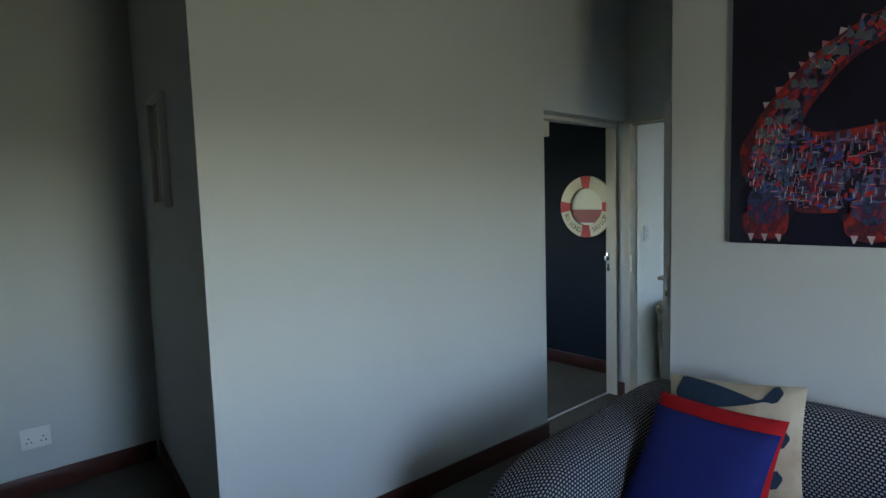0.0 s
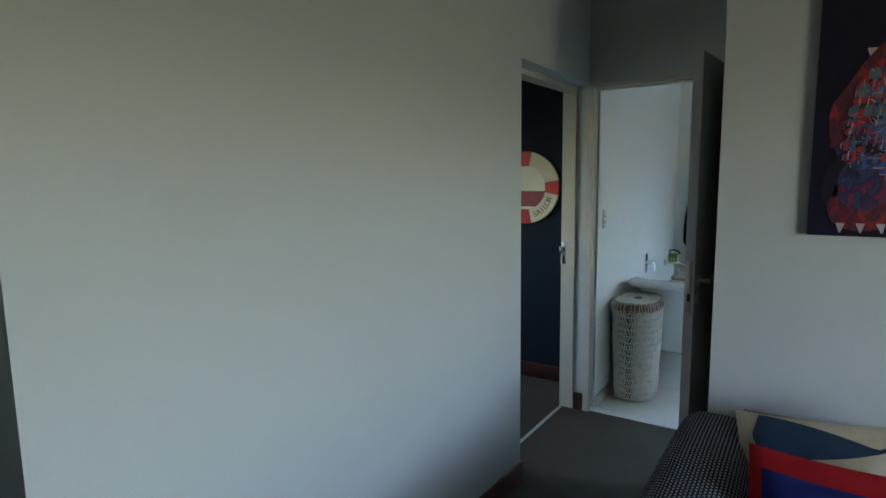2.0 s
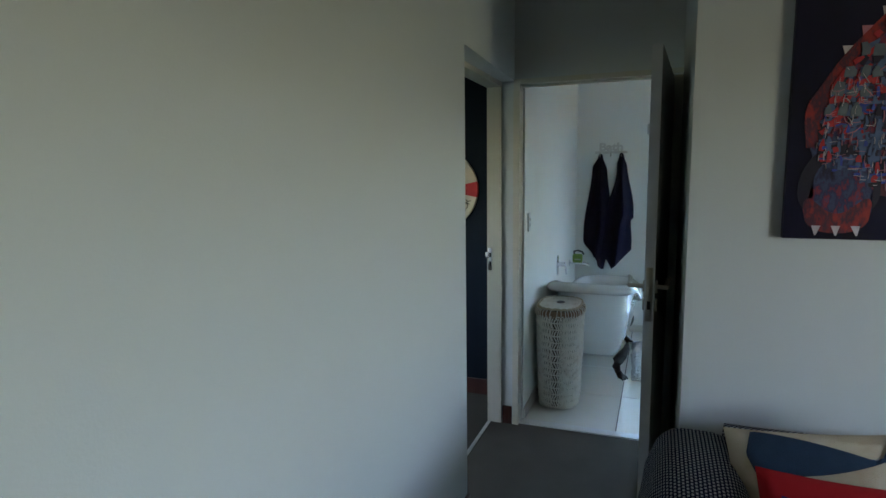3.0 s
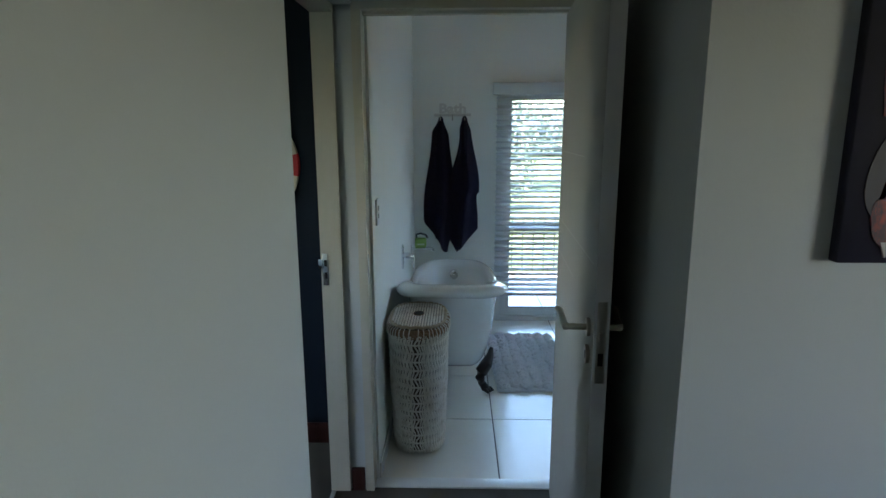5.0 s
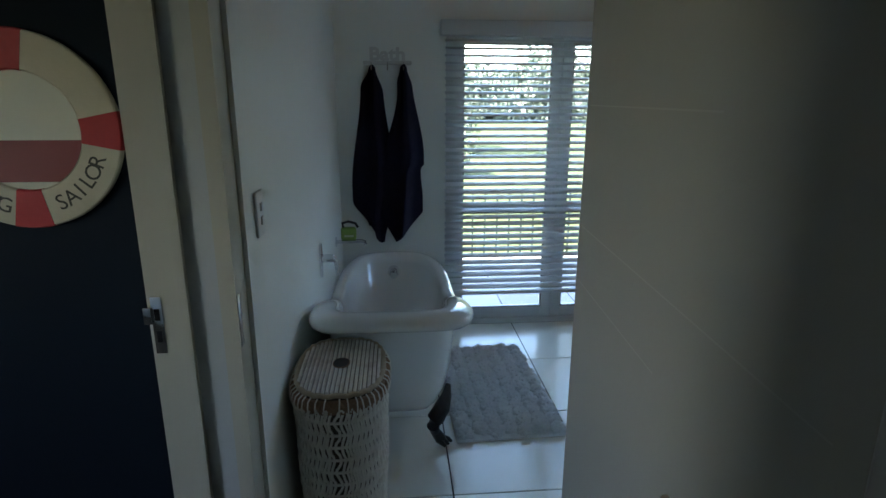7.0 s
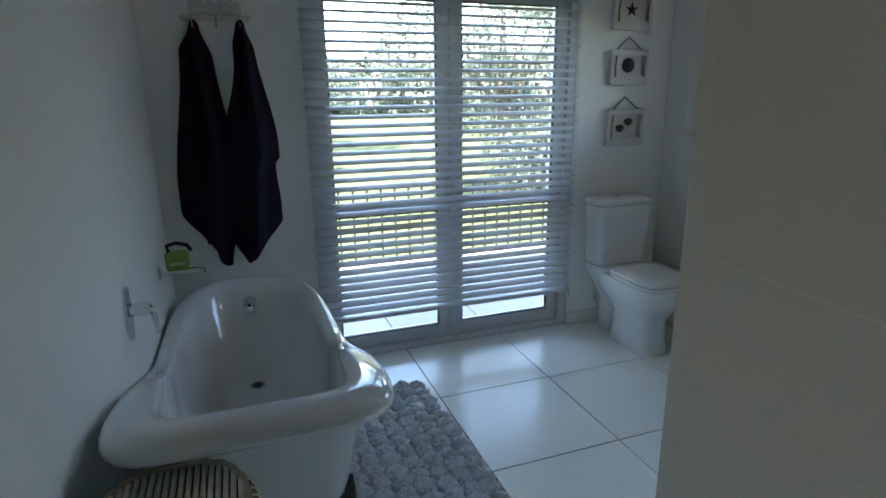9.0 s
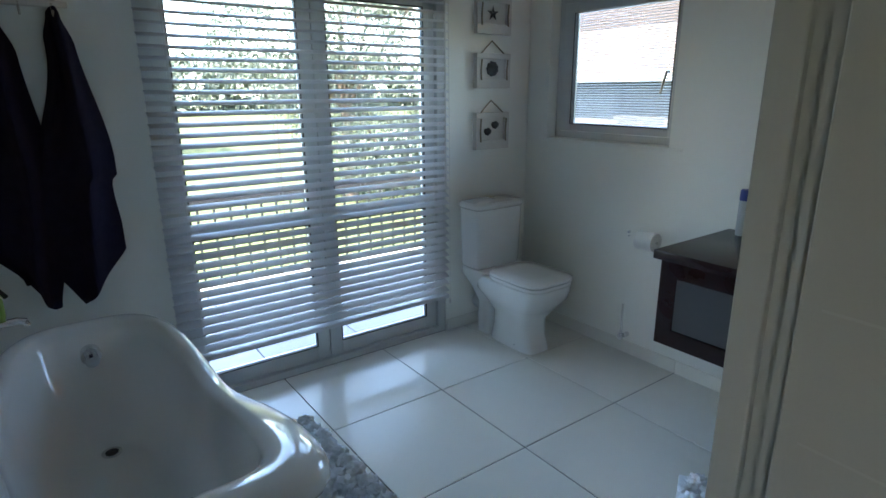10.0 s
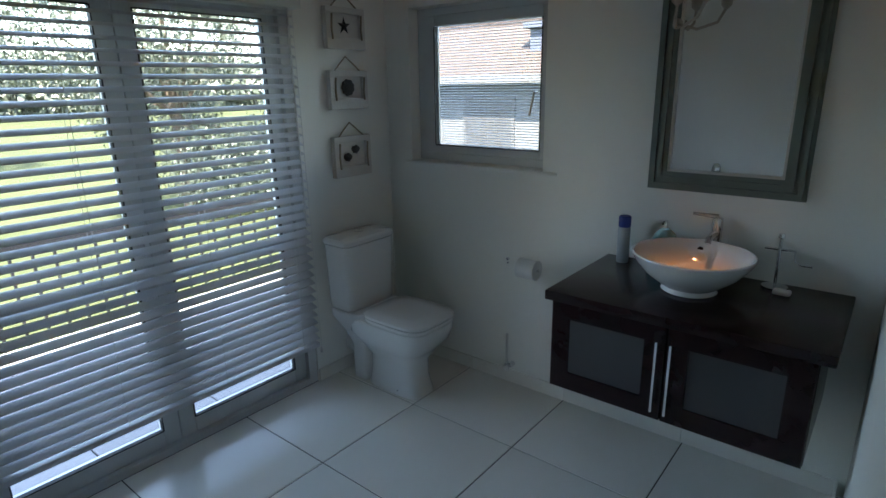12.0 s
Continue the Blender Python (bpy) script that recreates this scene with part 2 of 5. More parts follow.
solid("wall_bath_north", B(4.42, 6.79, 2.195, 2.39, 0, H), M_BATHWALL, "white painted bathroom wall behind the bath", "wall", kind=S, smooth=False)
bm = B(6.79, 6.95, 1.50, 2.39, 0, H)
box(bm, 6.79, 6.95, -0.80, -0.037, 0, H)
box(bm, 6.79, 6.95, -0.037, 1.50, 1.985, H)
solid("wall_bath_east", bm, M_BATHWALL, "white painted wall round the glazed doors", "wall", kind=S, smooth=False)
bm = B(4.395, 5.775, -0.84, -0.684, 0, H)
box(bm, 6.615, 6.79, -0.84, -0.684, 0, H)
box(bm, 5.775, 6.615, -0.84, -0.684, 0, 1.18)
box(bm, 5.775, 6.615, -0.84, -0.684, 1.985, H)
solid("wall_bath_south", bm, M_BATHWALL, "white painted wall with a small window", "wall", kind=S, smooth=False)
solid("bath_floor_bed", B(4.40, 6.86, -0.70, 2.2, -0.1, -0.004), M_GROUT, "dark grout between floor tiles", "floor", kind=S, smooth=False)


# ---- skirtings and door frames ----
def skirting(name, x0, x1, y0, y1, h=0.115):
    bm = B(x0, x1, y0, y1, 0, h, r=0.005)
    return solid(name, bm, M_SKIRT, "dark red-brown varnished wooden skirting board", "skirting", kind=S)


sk = skirting("baseboard", 0.0, 1.975, -0.018, -0.002)
sk.matrix_world = pose(1.335, 2.24, 0, 0, 0, -0.955)
skirting("baseboard", -3.0, 1.36, 3.782, 3.798)
skirting("baseboard", 3.172, 3.188, -3.0, 1.30)
skirting("baseboard", 4.732, 4.748, 2.40, 5.19)
skirting("baseboard", 4.322, 4.338, 2.247, 2.308)
sk = skirting("baseboard", -0.008, 0.008, 0.0, 1.56)
sk.matrix_world = pose(1.195, 2.235, 0, 0, 0, -6.8)

# bedroom door frame
bm = B(4.322, 4.338, 2.315, 2.405, 0, 2.09)
box(bm, 3.31, 3.335, 2.315, 2.405, 0, 2.09)
box(bm, 3.31, 4.338, 2.315, 2.405, 2.09, 2.118)
fr = solid("door_frame_bedroom", bm, M_CREAM, "cream gloss-painted wooden bedroom door frame", "door frame", kind=S, smooth=False)
part("stop_block", B(3.335, 3.57, 2.365, 2.405, 1.985, 2.088, r=0.003), M_CREAM, fr)
strike = part("strike_plate", B(4.3195, 4.3218, 2.372, 2.398, 0.985, 1.125, r=0.001), M_CHROME, fr, "chrome strike plate with two slots")
for z in (1.028, 1.082):
    part("slot", B(4.3185, 4.3198, 2.379, 2.391, z - 0.014, z + 0.014), M_BLACK, strike, smooth=False)
part("lip", B(4.314, 4.3195, 2.396, 2.414, 1.06, 1.10, r=0.001), M_CHROME, strike)
solid("threshold_strip", B(3.31, 4.318, 2.382, 2.402, 0.0, 0.006, r=0.002), M_ALU, "thin metal carpet threshold strip", "threshold", kind=S)

# bathroom door frame
bm = B(4.325, 4.419, 2.206, 2.243, 0, 2.10)
box(bm, 4.325, 4.406, 1.297, 2.243, 2.10, 2.128)
box(bm, 4.372, 4.406, 1.322, 2.222, 2.088, 2.10)
fr = solid("door_frame_bathroom", bm, M_CREAM, "cream gloss-painted wooden bathroom door frame", "door frame", kind=S, smooth=False)
part("strike_plate", B(4.33, 4.352, 2.2035, 2.2058, 0.99, 1.12, r=0.001), M_CHROME, fr, "chrome strike plate")
# hinge side of the same frame, its shade put into the paint colour
bm = B(4.325, 4.406, 1.297, 1.322, 0, 2.098, r=0.003, seg=1)
box(bm, 4.372, 4.406, 1.320, 1.334, 0, 2.086, r=0.002, seg=1)
part("hinge_jamb", bm, M_CREAM_SHADED, fr, "hinge-side jamb, its paint greyed to stand for shade")
solid("bath_threshold", B(4.35, 4.42, 1.345, 2.21, -0.004, 0.008, r=0.002), M_ALU, "pale metal strip between carpet and tiles", "threshold", kind=S)


# rebate strip, darkened in colour like the jamb to stand for shade
solid("trim", B(4.320, 4.338, 1.297, 1.372, 0.006, 2.08), M_CREAM_SHADED, "hinge-side rebate strip of the door frame, greyed to stand for shade", "trim", kind=S, smooth=False)

# ---- bathroom door leaf, swung out into the lobby ----
def lever(bm, y, sgn):
    tube(bm, [(0.065, y, 1.09), (0.065, y + sgn * 0.055, 1.09), (0.07, y + sgn * 0.062, 1.091)], 0.0095, 12)
    tube(bm, [(0.063, y + sgn * 0.058, 1.09), (0.08, y + sgn * 0.061, 1.090), (0.105, y + sgn * 0.062, 1.092), (0.130, y + sgn * 0.063, 1.100), (0.152, y + sgn * 0.066, 1.108), (0.172, y + sgn * 0.072, 1.109)],
         [0.0105, 0.0115, 0.0105, 0.0095, 0.010, 0.0085], 12)
    return bm


door = thing("door_1", (3.398, 1.426, 0.012), "white painted panelled door standing open into the lobby", "door", rz=-4.0)
door["kind"] = S
L, T = 0.918, 0.042
bm = bmesh.new()
# leaf with fine routed chevron lines left as gaps between raised fields
box(bm, 0, L, 0, T - 0.0015, 0, 2.06, r=0.002, seg=1)
part("leaf", bm, M_DOOR, door, smooth=False)
M_INLAY = mat("inlay_paint", (0.375, 0.375, 0.35), 0.4, var=0.03)
grooves = ((L - 0.02, 1.27, 0.04, 1.27), (L - 0.02, 1.14, 0.42, 1.14), (L - 0.02, 1.54, 0.30, 1.54))
for ga, za, gb, zb_ in grooves:
    bm = bmesh.new()
    q = [bm.verts.new(p) for p in ((ga, T - 0.0008, za - 0.0014), (gb, T - 0.0008, zb_ - 0.0014), (gb, T - 0.0008, zb_ + 0.0014), (ga, T - 0.0008, za + 0.0014))]
    bm.faces.new(q)
    bmesh.ops.solidify(bm, geom=bm.faces[:], thickness=0.0006)
    part("inlay_line", bm, M_INLAY, door, "fine pale inlay line", smooth=False)
part("lock_edge", B(-0.0016, 0.0004, 0.0005, T - 0.002, 0, 2.06), M_DOOREDGE, door, "grey unpainted lock edge", smooth=False)
lock = part("lock_case", B(-0.0035, -0.0012, 0.008, 0.033, 0.955, 1.18, r=0.001), M_STEEL, door, "steel lock faceplate")
part("latch", B(-0.010, -0.003, 0.013, 0.028, 1.075, 1.098, r=0.002), M_STEEL, lock)
part("bolt_slot", B(-0.0042, -0.003, 0.014, 0.027, 1.005, 1.04), M_BLACK, lock, smooth=False)
for y, sgn, nm in ((T, 1, "inner"), (0.0, -1, "outer")):
    bm = bmesh.new()
    cyl(bm, (0.065, y - 0.001 * sgn, 1.09), (0.065, y + sgn * 0.008, 1.09), 0.026, 28)
    rose = part("rose", bm, M_STEEL, door, "round brushed steel rose")
    part("lever_handle", lever(bmesh.new(), y + sgn * 0.004, sgn * (1.0 if sgn > 0 else 0.6)), M_STEEL, door, "curved brushed steel lever handle")
    bm = bmesh.new()
    cyl(bm, (0.065, y - 0.001 * sgn, 1.012), (0.065, y + sgn * 0.008, 1.012), 0.026, 28)
    esc = part("keyhole_rose", bm, M_STEEL, door, "round keyhole escutcheon")
    part("keyhole", B(0.0625, 0.0675, y + sgn * 0.0075, y + sgn * 0.009, 1.0, 1.022), M_BLACK, esc, smooth=False)
for z in (0.18, 1.88):
    bm = bmesh.new()
    cyl(bm, (L + 0.006, -0.004, z - 0.05), (L + 0.006, -0.004, z + 0.05), 0.007, 12)
    part("hinge", bm, M_STEEL, door)

# ---- glazed double doors ----
fd = thing("glazed_doors", (6.83, 0.735, 0.0), "white aluminium double doors with clear glass, closed", "door")
fd["kind"] = S


def lb(bm, x0, x1, y0, y1, z0, z1, r=0.0):
    return box(bm, x0 - 6.83, x1 - 6.83, y0 - 0.735, y1 - 0.735, z0, z1, r)


bm = lb(bmesh.new(), 6.80, 6.89, -0.035, 0.015, 0.0, 1.983)
lb(bm, 6.80, 6.89, 1.452, 1.498, 0.0, 1.983)
lb(bm, 6.80, 6.89, 0.015, 1.452, 1.945, 1.983)
lb(bm, 6.80, 6.89, 0.015, 1.452, 0.0, 0.035)
part("door_surround", bm, M_ALU, fd, smooth=False)
for y0, y1 in ((0.017, 0.733), (0.737, 1.450)):
    bm = lb(bmesh.new(), 6.825, 6.87, y0, y0 + 0.072, 0.037, 1.943, 0.004)
    lb(bm, 6.825, 6.87, y1 - 0.072, y1, 0.037, 1.943, 0.004)
    lb(bm, 6.825, 6.87, y0 + 0.072, y1 - 0.072, 0.037, 0.115, 0.004)
    lb(bm, 6.825, 6.87, y0 + 0.072, y1 - 0.072, 1.895, 1.943, 0.004)
    lb(bm, 6.825, 6.87, y0 + 0.072, y1 - 0.072, 0.80, 0.86, 0.004)
    d = part("door_sash", bm, M_ALU, fd)
    for z0, z1 in ((0.115, 0.80), (0.86, 1.895)):
        p = part("pane", lb(bmesh.new(), 6.846, 6.850, y0 + 0.072, y1 - 0.072, z0, z1), M_GLASS, d, "clear glass pane", smooth=False)
        p.visible_shadow = False
        g = lb(bmesh.new(), 6.822, 6.846, y0 + 0.070, y0 + 0.075, z0, z1)
        lb(g, 6.822, 6.846, y1 - 0.075, y1 - 0.070, z0, z1)
        lb(g, 6.822, 6.846, y0 + 0.075, y1 - 0.075, z0 - 0.002, z0 + 0.003)
        lb(g, 6.822, 6.846, y0 + 0.075, y1 - 0.075, z1 - 0.003, z1 + 0.002)
        part("gasket", g, M_RUBBER, d, "thin black rubber glazing gasket", smooth=False)
bm = lb(bmesh.new(), 6.812, 6.826, 0.742, 0.762, 0.88, 1.02, 0.003)
lb(bm, 6.79, 6.814, 0.747, 0.757, 0.95, 0.965, 0.003)
lb(bm, 6.785, 6.797, 0.747, 0.87, 0.95, 0.965, 0.004)
part("door_handle", bm, M_ALU, fd)

# ---- venetian blind over the doors ----
blind = thing("venetian_blind", (6.735, 0.76, 1.98), "pale grey horizontal slatted venetian blind, slats half open", "blind")
part("valance", B(-0.045, 0.05, -0.80, 0.78, -0.045, 0.045, r=0.006), M_ALU, blind, "pale headrail valance")
bm = bmesh.new()
W, TH, NS = 0.05, radians(21), 8
prof = []
for i in range(NS + 1):
    u = i / NS - 0.5
    prof.append((u * W, 0.0035 * (1 - 4 * u * u)))
top = [(a * math.cos(TH) - b * math.sin(TH), a * math.sin(TH) + b * math.cos(TH)) for a, b in prof]
bot = [(a, b - 0.0022) for a, b in top]
ring = top + bot[::-1]
loft(bm, [[(a, y, b) for a, b in ring] for y in (-0.765, 0.75)])
slat_me = mesh_of("slat", bm, M_SLAT)
PITCH, N_SLAT = 0.0445, 37
for i in range(N_SLAT):
    piece("slat", slat_me, blind, pose(0, 0.004 * noise.noise((i * 1.7, 0, 0)), -0.072 - i * PITCH + 0.002 * noise.noise((i * 2.3, 5, 0)), 0.10 * noise.noise((i, 9, 0)), 2.5 * noise.noise((i * 3.1, 2, 0)), 0))
zb = -0.072 - N_SLAT * PITCH
part("bottom_rail", B(-0.026, 0.026, -0.765, 0.75, zb - 0.012, zb + 0.014, r=0.006), M_SLAT, blind, "flat bottom rail")
for y in (-0.66, -0.22, 0.22, 0.65):
    for x in (-0.025, 0.025):
        part("ladder_cord", cyl(bmesh.new(), (x, y, -0.04), (x, y, zb), 0.0009, 5), M_PLASTIC, blind)
part("tilt_wand", cyl(bmesh.new(), (-0.045, -0.72, -0.05), (-0.047, -0.725, -1.05), 0.004, 8), M_PLASTIC, blind, "clear plastic tilt wand")
part("pull_cord", tube(bmesh.new(), [(-0.043, -0.745, -0.05), (-0.046, -0.75, -0.9), (-0.05, -0.752, -1.72)], 0.0014, 6), M_PLASTIC, blind)
part("tassel", lathe(bmesh.new(), [(0.002, 0.03), (0.006, 0.02), (0.008, 0)], 10, (-0.05, -0.752, -1.75)), M_PLASTIC, blind)

# ---- small window ----
win = thing("window_1", (6.21, -0.764, 1.58), "small white aluminium window with a horizontal mesh blind", "window")
win["kind"] = S


def wb(bm, x0, x1, y0, y1, z0, z1, r=0.0):
    return box(bm, x0 - 6.21, x1 - 6.21, y0 + 0.764, y1 + 0.764, z0 - 1.58, z1 - 1.58, r)


bm = wb(bmesh.new(), 5.778, 5.806, -0.835, -0.757, 1.184, 1.982)
wb(bm, 6.572, 6.612, -0.835, -0.757, 1.184, 1.982)
wb(bm, 5.806, 6.572, -0.835, -0.757, 1.184, 1.222)
wb(bm, 5.806, 6.572, -0.835, -0.757, 1.945, 1.982)
part("window_frame", bm, M_ALU, win, smooth=False)
bm = wb(bmesh.new(), 5.808, 5.836, -0.80, -0.752, 1.225, 1.943, 0.004)
wb(bm, 6.495, 6.57, -0.80, -0.752, 1.225, 1.943, 0.004)
wb(bm, 5.836, 6.495, -0.80, -0.752, 1.225, 1.267, 0.004)
wb(bm, 5.836, 6.495, -0.80, -0.752, 1.89, 1.943, 0.004)
sash = part("sash", bm, M_ALU, win)
p = part("pane", wb(bmesh.new(), 5.836, 6.495, -0.786, -0.782, 1.267, 1.89), M_GLASS, sash, "clear glass pane", smooth=False)
p.visible_shadow = False
bm = bmesh.new()
wb(bm, 5.834, 5.840, -0.779, -0.751, 1.267, 1.89)
wb(bm, 6.491, 6.497, -0.779, -0.751, 1.267, 1.89)
wb(bm, 5.840, 6.491, -0.779, -0.751, 1.264, 1.270)
part("gasket", bm, M_RUBBER, sash, "thin black gasket", smooth=False)
part("handle", tube(bmesh.new(), [(-0.352, 0.014, -0.03), (-0.352, 0.035, -0.03), (-0.348, 0.04, -0.06), (-0.33, 0.045, -0.14)], 0.006, 8), M_STEEL, sash, "grey window handle")
vb = thing("window_louvre", (6.18, -0.815, 1.58), "fine pale horizontal louvre slats behind the small window", "blind")
lv = mesh_of("louvre_slat", B(-0.345, 0.325, -0.004, 0.004, -0.001, 0.001), M_SLAT, smooth=False)
for i in range(46):
    piece("slat", lv, vb, pose(0, 0, -0.31 + i * 0.0138, -25, 0, 0))
solid("window_sill", B(5.70, 6.66, -0.752, -0.676, 1.164, 1.180, r=0.003), M_BATHWALL, "white plastered window sill", "sill", kind=S)

# ---- bath ----
bath = thing("bathtub", (5.87, 1.855, 0.0), "white freestanding slipper bathtub on black claw feet", "bathtub")
NB = 128


def rim_h(u):
    # u from -1 (raised back) to 1 (tap end)
    t = min(1, max(0, (u + 1) / 1.18))
    s = t * t * (3 - 2 * t)
    e = max(0, (u - 0.35) / 0.65)
    return 0.795 + (0.535 - 0.795) * s + 0.045 * e * e * (3 - 2 * e)


def sm01(t):
    t = min(1, max(0, t * 0.5 + 0.5))
    return t * t * (3 - 2 * t)


def bath_ring(scale_x, scale_y, zf, off=0.0, ex=3.3, boost=4.6):
    # rounded oblong, its points spaced evenly round the rim
    dense = []
    for k in range(1200):
        a = 2 * math.pi * k / 1200
        c, s = math.cos(a), math.sin(a)
        e = ex + boost * sm01(-c) ** 2
        dense.append((math.copysign(abs(c) ** (2 / e), c), math.copysign(abs(s) ** (2 / e), s)))
    run = [0.0]
    for (u0, v0), (u1, v1) in zip(dense, dense[1:] + dense[:1]):
        run.append(run[-1] + math.hypot((u1 - u0) * 0.8, (v1 - v0) * 0.32))
    us = np.interp(np.arange(NB) * run[-1] / NB, run, [d[0] for d in dense] + [dense[0][0]])
    vs = np.interp(np.arange(NB) * run[-1] / NB, run, [d[1] for d in dense] + [dense[0][1]])
    out = []
    for u, v in zip(us, vs):
        u, v = float(u), float(v)
        sx = scale_x(u) if callable(scale_x) else scale_x
        sy = scale_y(u) if callable(scale_y) else scale_y
        out.append(Vector((u * sx * (1.0 + 0.095 * sm01(-2 * u - 0.6)) + off, v * sy, zf(u))))
    return out


def back(u):
    # 1 at the raised back, 0 from the middle on
    return sm01(-2.4 * u - 0.9)


outer = []
for f in (0.0, 0.04, 0.12, 0.3, 0.5, 0.7, 0.85, 0.95, 1.0):
    sx = 0.50 + 0.265 * f ** 0.85
    sy = 0.215 + 0.075 * f ** 0.7
    sx, sy = sx - 0.06 * (1 - f) ** 6, sy - 0.05 * (1 - f) ** 6
    outer.append(bath_ring(sx, lambda u, sy=sy, f=f: sy * (1 - 0.05 * f * back(u)), lambda u, f=f: 0.165 + (rim_h(u) - 0.02 - 0.165) * f, -0.0))
roll = []
for k in range(15):
    a = -0.55 * math.pi + k / 14 * 1.5 * math.pi
    roll.append(bath_ring(lambda u, a=a: 0.795 + (0.033 + 0.022 * back(u)) * math.cos(a),
                          lambda u, a=a: 0.302 - 0.022 * back(u) + (0.033 + 0.020 * back(u)) * math.cos(a),
                          lambda u, a=a: rim_h(u) - 0.018 - 0.008 * back(u) + (0.022 + 0.014 * back(u)) * math.sin(a)))
inner = []
for f in (0.97, 0.9, 0.75, 0.55, 0.35, 0.18, 0.07, 0.02, 0.0):
    sx = 0.50 + 0.245 * f ** 0.8 - 0.05 * (1 - f) ** 5
    sy = 0.185 + 0.083 * f ** 0.6 - 0.06 * (1 - f) ** 5
    inner.append(bath_ring(sx, lambda u, sy=sy, f=f: sy * (1 - 0.15 * f * back(u)), lambda u, f=f: 0.19 + (rim_h(u) - 0.015 - 0.19) * f, boost=0.4 + 4.2 * f ** 3))
part("tub", loft(bmesh.new(), outer + roll + inner), M_ENAMEL, bath)
for sx_, sy_ in ((-0.46, -0.165), (-0.46, 0.165), (0.46, -0.165), (0.46, 0.165)):
    dx, dy = (-1 if sx_ < 0 else 1) * 1.0, (-1 if sy_ < 0 else 1) * 1.0
    bm = tube(bmesh.new(), [(sx_ - dx * 0.02, sy_ + dy * 0.085, 0.275), (sx_ + dx * 0.012, sy_ + dy * 0.075, 0.235), (sx_ + dx * 0.055, sy_ + dy * 0.050, 0.195), (sx_ + dx * 0.075, sy_ + dy * 0.020, 0.155), (sx_ + dx * 0.055, sy_ + dy * 0.010, 0.105), (sx_ + dx * 0.035, sy_ + dy * 0.022, 0.06), (sx_ + dx * 0.045, sy_ + dy * 0.045, 0.028), (sx_ + dx * 0.055, sy_ + dy * 0.060, 0.02)],
              [0.012, 0.024, 0.038, 0.040, 0.030, 0.023, 0.027, 0.018], 14)
    for q in (-1, 0, 1):
        tube(bm, [(sx_ + dx * (0.045 + q * 0.014), sy_ + dy * (0.045 - q * 0.010), 0.028), (sx_ + dx * (0.058 + q * 0.018), sy_ + dy * (0.068 - q * 0.014), 0.022), (sx_ + dx * (0.062 + q * 0.020), sy_ + dy * (0.082 - q * 0.016), 0.009)], [0.013, 0.012, 0.006], 8)
    part("claw_foot", bm, M_BLACK, bath, "black cast-iron claw foot")
bm = bmesh.new()
cyl(bm, (0.672, 0, 0.478), (0.712, 0, 0.482), 0.035, 28)
cyl(bm, (0.632, 0, 0.470), (0.675, 0, 0.478), 0.023, 24)
part("overflow_ring", bm, M_CHROME, bath, "round chrome overflow cover")
bm = lathe(bmesh.new(), [(0.034, 0), (0.034, 0.004), (0.026, 0.005), (0.022, 0.001)], 28, (0.418, 0.0, 0.193))
w = part("drain", bm, M_CHROME, bath, "chrome waste outlet")
part("drain_hole", lathe(bmesh.new(), [(0.021, 0.0055), (0.021, 0.006)], 20, (0.418, 0.0, 0.193)), M_BLACK, w)

# ---- toilet ----
wc = thing("toilet", (6.77, -0.29, 0.0), "white close-coupled ceramic toilet with closed square lid", "toilet")


def rr_ring(cx, cy, hx, hy, z, ex=4.0, n=40):
    out = []
    for k in range(n):
        a = 2 * math.pi * k / n
        c, s = math.cos(a), math.sin(a)
        out.append((cx + hx * math.copysign(abs(c) ** (2 / ex), c), cy + hy * math.copysign(abs(s) ** (2 / ex), s), z))
    return out


part("pan", loft(bmesh.new(), [rr_ring(-0.375, 0, 0.185, 0.098, 0.0, 4), rr_ring(-0.375, 0, 0.183, 0.097, 0.02, 4), rr_ring(-0.37, 0, 0.165, 0.092, 0.10, 3.6), rr_ring(-0.37, 0, 0.165, 0.098, 0.19, 3.4),
                               rr_ring(-0.37, 0, 0.21, 0.135, 0.255, 3.6), rr_ring(-0.375, 0, 0.265, 0.172, 0.32, 4), rr_ring(-0.385, 0, 0.27, 0.180, 0.38, 4.5), rr_ring(-0.385, 0, 0.27, 0.180, 0.405, 4.5), rr_ring(-0.385, 0, 0.262, 0.173, 0.412, 4.5)]), M_PORC, wc)
part("shelf", loft(bmesh.new(), [rr_ring(-0.13, 0, 0.06, 0.085, 0.0, 4), rr_ring(-0.13, 0, 0.06, 0.085, 0.2, 4), rr_ring(-0.14, 0, 0.10, 0.13, 0.3, 4), rr_ring(-0.135, 0, 0.125, 0.178, 0.39, 6), rr_ring(-0.135, 0, 0.125, 0.178, 0.425, 6), rr_ring(-0.135, 0, 0.12, 0.172, 0.432, 6)]), M_PORC, wc)
seat = part("seat", loft(bmesh.new(), [rr_ring(-0.45, 0, 0.205, 0.176, 0.414, 4.5), rr_ring(-0.45, 0, 0.208, 0.179, 0.420, 4.5), rr_ring(-0.45, 0, 0.207, 0.178, 0.430, 4.5)]), M_PORC, wc, "white toilet seat")
part("lid", loft(bmesh.new(), [rr_ring(-0.45, 0, 0.205, 0.176, 0.434, 4.5), rr_ring(-0.45, 0, 0.21, 0.181, 0.438, 4.5), rr_ring(-0.45, 0, 0.21, 0.181, 0.450, 4.5), rr_ring(-0.45, 0, 0.198, 0.168, 0.459, 4.5), rr_ring(-0.44, 0, 0.12, 0.10, 0.463, 4)]), M_PORC, wc, "closed white lid")
